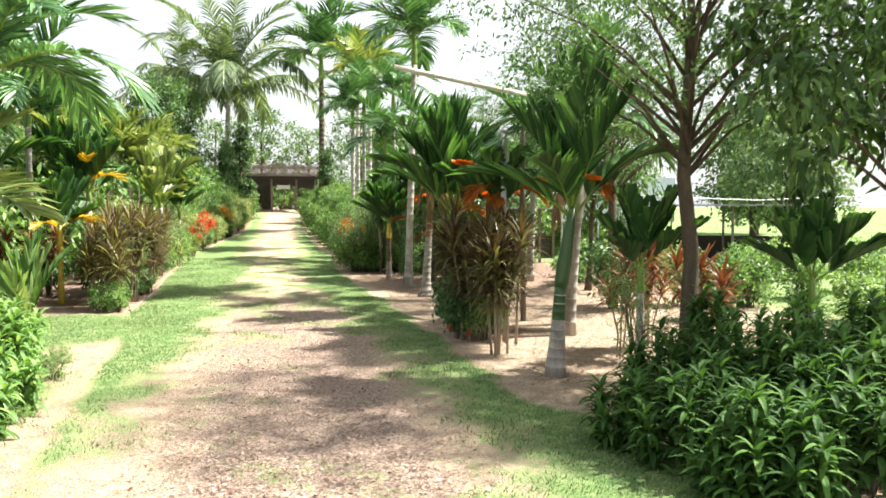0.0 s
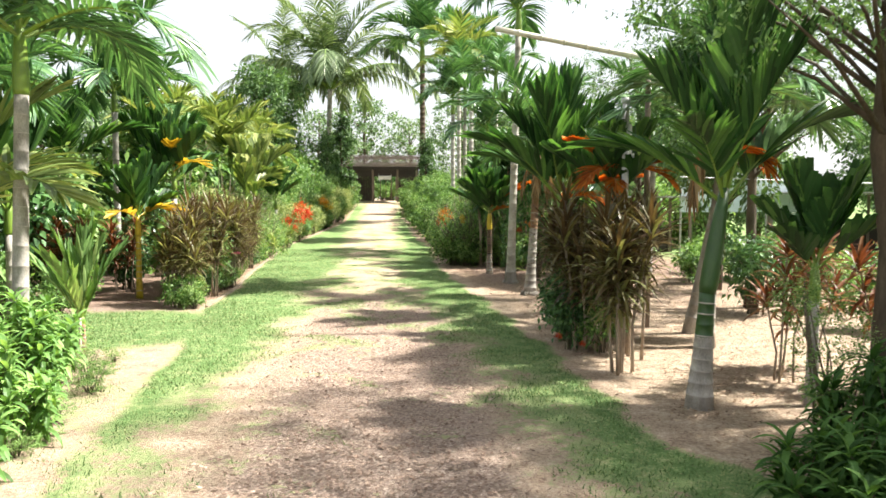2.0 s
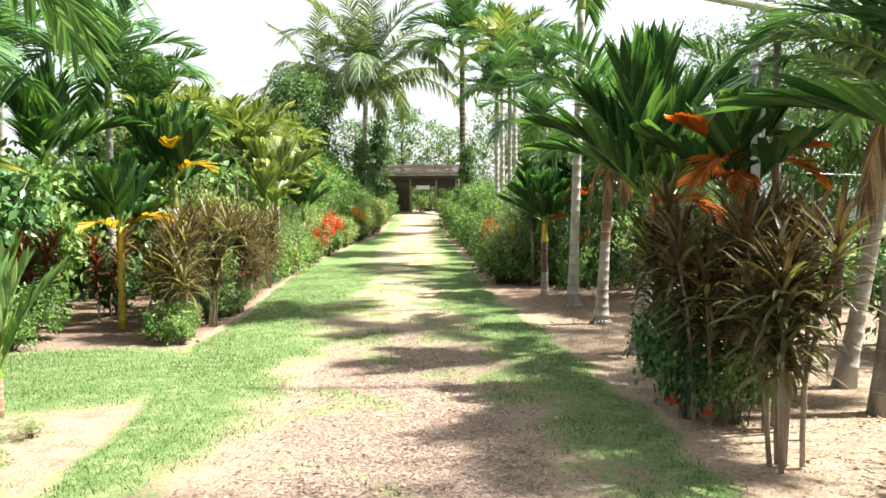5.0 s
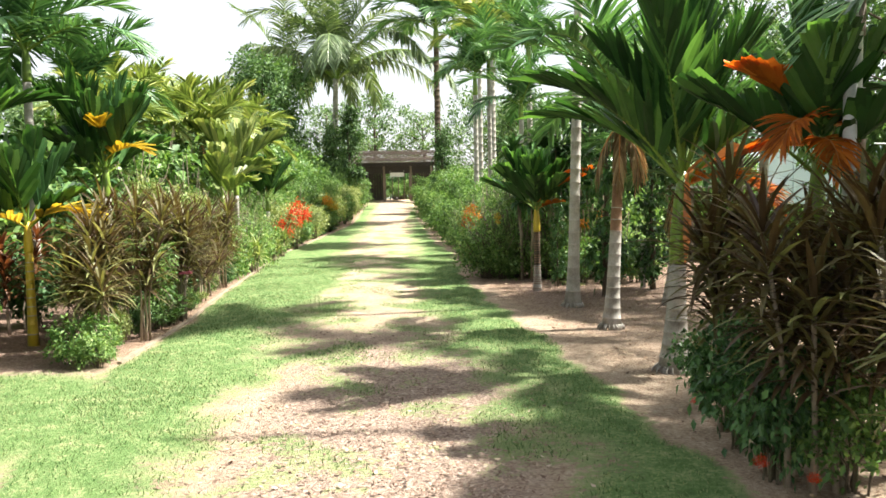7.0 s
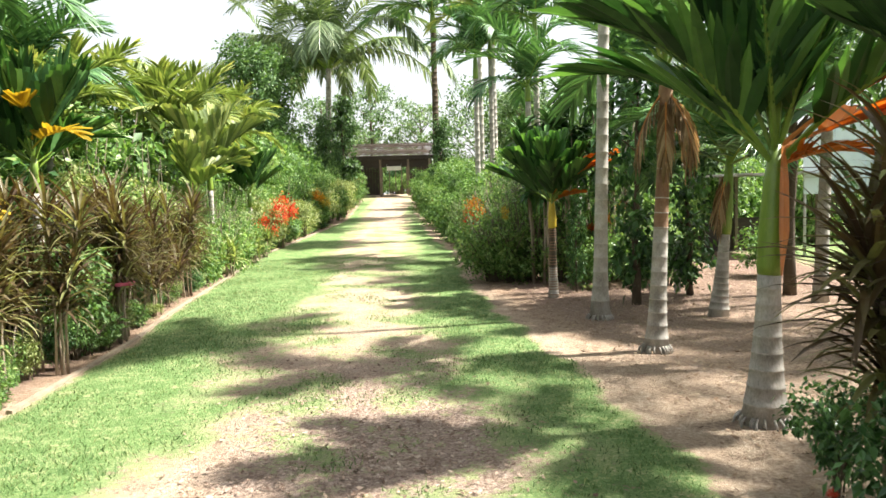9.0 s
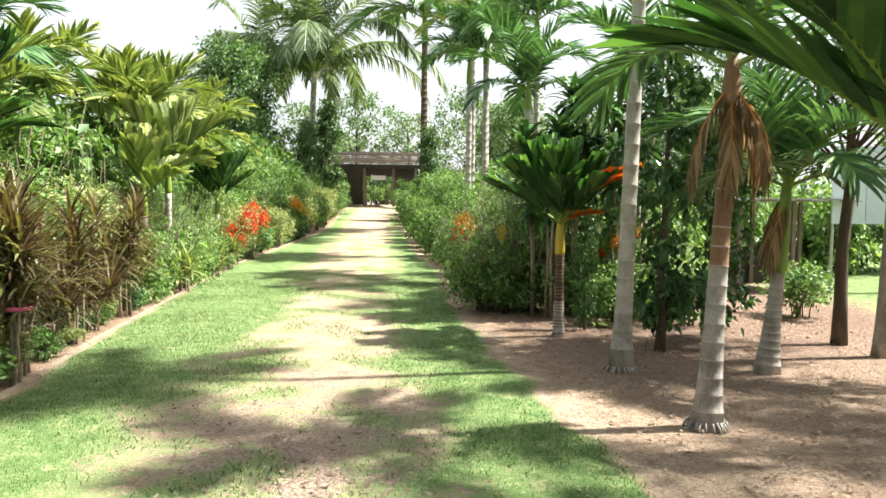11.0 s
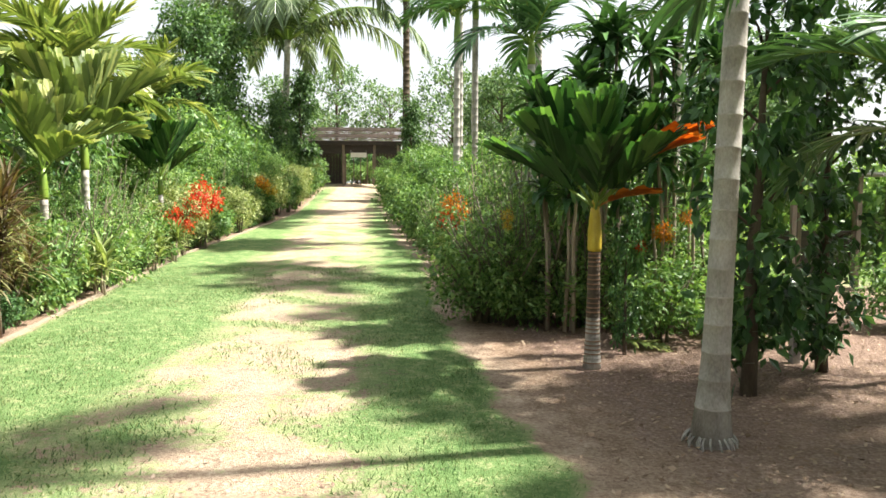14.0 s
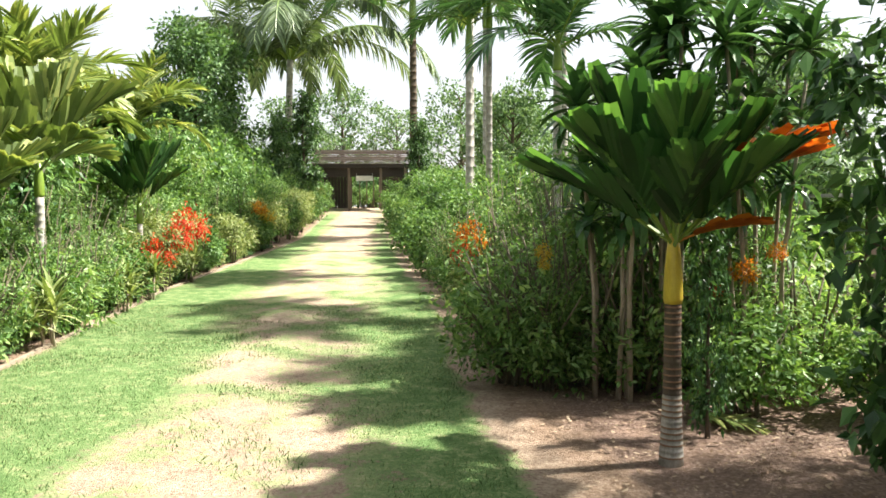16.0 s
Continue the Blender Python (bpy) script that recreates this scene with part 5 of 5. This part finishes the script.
under = []
rng = random.Random(31)
k = 0
for x0, x1, y0, y1, n, h0, h1 in ((-9.5, -5.2, 7.5, 22.0, 46, 1.2, 2.4), (-7.5, -4.6, 18.0, 30.0, 22, 1.6, 2.8), (-8.0, -4.0, 9.5, 12.5, 8, 0.8, 1.3), (5.8, 11.5, 24.5, 33.0, 26, 1.3, 2.4), (4.2, 6.0, 22.0, 32.0, 14, 1.4, 2.2), (9.0, 13.0, 9.0, 20.0, 12, 0.6, 1.1), (6.6, 9.0, 11.0, 17.0, 6, 0.5, 0.9), (-5.0, 5.0, 66.0, 70.0, 16, 2.0, 2.9)):
    for i in range(n):
        h = rng.uniform(h0, h1)
        kind = rng.choice(("small", "large", "light", "dark") if x0 < 0 else ("small", "light", "large", "light"))
        px, py, w = rng.uniform(x0, x1), rng.uniform(y0, y1), h * 0.75 + 0.35
        tall = 1.0 if h < 1.35 * w else 1.7
        spot = pose(px, py, land(py), 0, 0, k * 67 % 360) @ Matrix.Diagonal((w, w, h / tall, 1))
        under += [(me, spot) for me in shrub_parts(kind, k, tall)]
        k += 1
tagged(new("undergrowth", join_meshes("undergrowth", under)), "dense green undergrowth of mixed leafy shrubs", "undergrowth", kind="stuff")
for i, (x, y, h) in enumerate(((-6.3, 10.0, 2.6), (-7.8, 12.0, 3.2), (-8.8, 15.5, 3.4), (-4.5, 11.2, 1.2), (-5.6, 15.9, 1.9), (-4.8, 19.0, 1.7))):
    palm(x, y, h, 0.07, 0.055, 0.03, "areca" if h > 2 else "broad", 12, "garden palm rising from dense planting", seed=100 + i, ring_gap=0.18, fscale=1.1)

# ---- distance ----
BIG = tree_meshes(8.4, 1.5, 2.9, 16000, 0.22, M_TREE, 30, 0.25, (0, 0), 0.5, 26, 0.2)
tree(-6.6, 48.0, BIG, "large rounded tree with dark green leaves", 0, group="far trees")
palm(-3.4, 53.0, 7.6, 0.2, 0.16, 0.12, "coco", 30, "large coconut palm with arching grey-green fronds", lean=(0.3, 0.0), shaft=0, seed=60, name="coconut_palm", ring_gap=0.35, group="coconut palms", low=0.3, fscale=1.22)
palm(-6.5, 58.0, 7.5, 0.2, 0.16, 0.12, "coco", 13, "coconut palm behind the hedge", lean=(-0.3, 0.0), shaft=0, seed=61, name="coconut_palm", ring_gap=0.35, group="coconut palms", low=0.3)
CLIMB = tree_meshes(6.2, 0.3, 0.85, 5200, 0.2, M_TREE, 33, 0.12, (0, 0), 0.45, 20, 0.5)
tree(2.7, 46.4, CLIMB, "trunk wrapped in hanging climbers", 4, 0.75, name="climbing_vine", group="leafy columns")
tree(-2.3, 50.0, CLIMB, "trunk wrapped in hanging climbers", 0, name="climbing_vine", group="leafy columns")
tree(-2.9, 47.0, CLIMB, "trunk wrapped in hanging climbers", 2, 0.8, name="climbing_vine", group="leafy columns")
FAR = [tree_meshes(9.0, 1.5, 3.4, 7500, 0.3, M_FAR, 40 + k, 0.22, (0.3, 0), 0.5, 24, 0.2) for k in range(3)]
spots = [(-11, 38), (-10, 30), (-13, 46), (-9.5, 55), (-14, 60), (-5.5, 72), (-1.5, 78), (3.0, 76), (7.5, 72), (9, 60), (7.5, 52), (10, 46), (8.5, 38), (12, 34), (13, 27), (16, 22), (-12, 22), (-13, 14), (-10, 16), (-9, 9), (15, 42), (-17, 33), (20, 30), (22, 18), (26, 26), (-18, 24), (12, 84), (-12, 84), (18, 62), (-20, 50), (6.2, 31), (7.4, 25.5), (-8.3, 36), (-9.0, 12.5), (30, 14), (24, 36)]
AIRY = tree_meshes(9.0, 1.5, 3.8, 3400, 0.3, M_FAR, 47, 0.18, (0.3, 0), 0.5, 30, 0.2, 0.45)
rng = random.Random(8)
for i, (x, y) in enumerate(spots):
    s = rng.uniform(0.62, 0.85) if y < 70 else rng.uniform(0.85, 1.1)
    if x < -8 and 25 < y < 50:
        s *= 0.72
    if 2 < x < 14 and y < 50:
        s *= 0.62
    tree(x, y, AIRY if y > 70 else FAR[i % 3], "tall leafy green tree beyond the garden hedge", i, s, group="far trees")

# ---- hut across the end of the track ----
HZ = land(60)
hut = thing("open_hut", 0.3, 59.5, HZ, "open timber hut with low weathered roof", "hut")
for k in range(18):     # courses of both slopes
    b = Builder()
    rise = min(k, 17 - k) * 0.11
    b.box((-2.75, -2.3 + k * 0.3, 2.42 + rise), (2.75, -1.94 + k * 0.3, 2.46 + rise))
    part("roof_course", b.mesh("roof_course", [M_ROOF]), hut, label="weathered brown roofing course")
b = Builder()
b.box((-2.7, -2.25, 2.2), (2.7, -2.18, 2.44))
part("fascia", b.mesh("fascia", [M_DARKWOOD_SHADE]), hut)
# deep beam whose dark colour stands for the shadow band below the eave
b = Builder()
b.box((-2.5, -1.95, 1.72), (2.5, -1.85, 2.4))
part("beam", b.mesh("beam", [M_DARKWOOD_SHADE]), hut)
for x in (-2.3, -0.75, 1.0, 2.35):
    for y in (-1.9, 2.2):
        b = Builder()
        b.box((x - 0.07, y - 0.07, -0.1), (x + 0.07, y + 0.07, 2.42))
        part("post", b.mesh("post", [M_WOOD]), hut)
# back boards, the dimness inside the hut painted into their colour
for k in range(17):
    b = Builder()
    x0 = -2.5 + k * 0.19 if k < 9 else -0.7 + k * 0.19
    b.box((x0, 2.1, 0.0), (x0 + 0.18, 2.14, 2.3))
    part("wall_board", b.mesh("wall_board", [M_DARKWOOD_SHADE]), hut)
for k in range(3):
    b = Builder()
    b.box((-0.25 + k * 0.42, 2.3, 0.05), (-0.19 + k * 0.42, 2.33, 1.9))
    part("gate_slat", b.mesh("gate_slat", [M_WOOD]), hut)
b = Builder()
b.box((-0.35, -1.98, 1.52), (0.55, -1.95, 1.78))
part("sign_board", b.mesh("sign_board", [M_WHITE]), hut, label="blank white sign board")
b = Builder()
b.box((-0.35, -1.965, 1.78), (-0.33, -1.955, 1.92))
b.box((0.53, -1.965, 1.78), (0.55, -1.955, 1.92))
part("sign_hanger", b.mesh("sign_hanger", [M_METAL]), hut)

for i, (x, y, w, h) in enumerate(((-0.7, 63.5, 1.1, 1.5), (0.3, 64.2, 1.2, 1.3), (1.3, 63.4, 1.1, 1.6), (-1.75, 56.6, 1.2, 1.75), (-2.5, 55.9, 1.3, 1.9), (2.05, 56.5, 1.2, 1.8), (2.8, 56.0, 1.3, 2.1))):
    shrub(x, y, w, h, ("light", "small")[i % 2], "leafy green shrub beside the open hut", i, group="shrubs round the hut")

# ---- pale panel on posts and low shed, far right ----
pn = thing("hoarding", 9.5, 22.6, 0, "pale blue sheet panel standing on posts", "panel")
for k in range(6):
    b = Builder()
    b.box((-0.95 + k * 0.64, -0.02, 1.25), (-0.33 + k * 0.64, 0.02, 2.65))
    part("sheet", b.mesh("sheet", [M_PANEL]), pn)
for x in (-0.9, 0.3, 1.6, 2.8):
    b = Builder()
    b.tube([(x, 0.05, -0.2), (x, 0.05, 2.7)], [0.03, 0.03], 8, 0)
    part("post", b.mesh("post", [M_METAL], True), pn)


def shed(x, y, w, d, h, rz, label, roof_mat):
    t = thing("garden_shed", x, y, 0, label, "shed", "far sheds", rz)
    n = int(w / 0.3)
    for k in range(n):
        b = Builder()
        x0 = -w / 2 + k * w / n
        b.box((x0, -d / 2 - 0.3, h + (0.03 if k % 2 else 0)), (x0 + w / n, d / 2 + 0.3, h + 0.02 + (0.03 if k % 2 else 0)))
        part("roof_sheet", b.mesh("roof_sheet", [roof_mat]), t)
    for px in (-w / 2 + 0.1, 0, w / 2 - 0.1):
        for py in (-d / 2, d / 2):
            b = Builder()
            b.box((px - 0.035, py - 0.035, -0.1), (px + 0.035, py + 0.035, h))
            part("post", b.mesh("post", [M_WOOD]), t)
    b = Builder()
    b.box((-w / 2, d / 2 + 0.08, 0.0), (w / 2, d / 2 + 0.11, h * 0.45))
    part("back_wall", b.mesh("back_wall", [M_DARKWOOD_SHADE]), t)


shed(7.9, 23.5, 2.2, 1.6, 1.65, 0, "low open shed with sheet roof", M_TIN)
shed(13.6, 21.5, 5.5, 2.5, 1.75, -25, "dark open shed with wooden posts", M_TIN)
shed(17.5, 15.0, 5.0, 3.0, 2.3, -60, "shed with rusty sheet roof", M_TIN)
wire = new("overhead_wire")
tagged(wire, "thin wire slung across the garden", "wire")
b = Builder()
b.tube([(4.5, 12.0, 1.95), (9, 13.0, 1.85), (16, 15.0, 2.1)], [0.008, 0.008, 0.008], 5, 0)
part("wire", b.mesh("wire", [M_METAL]), wire)
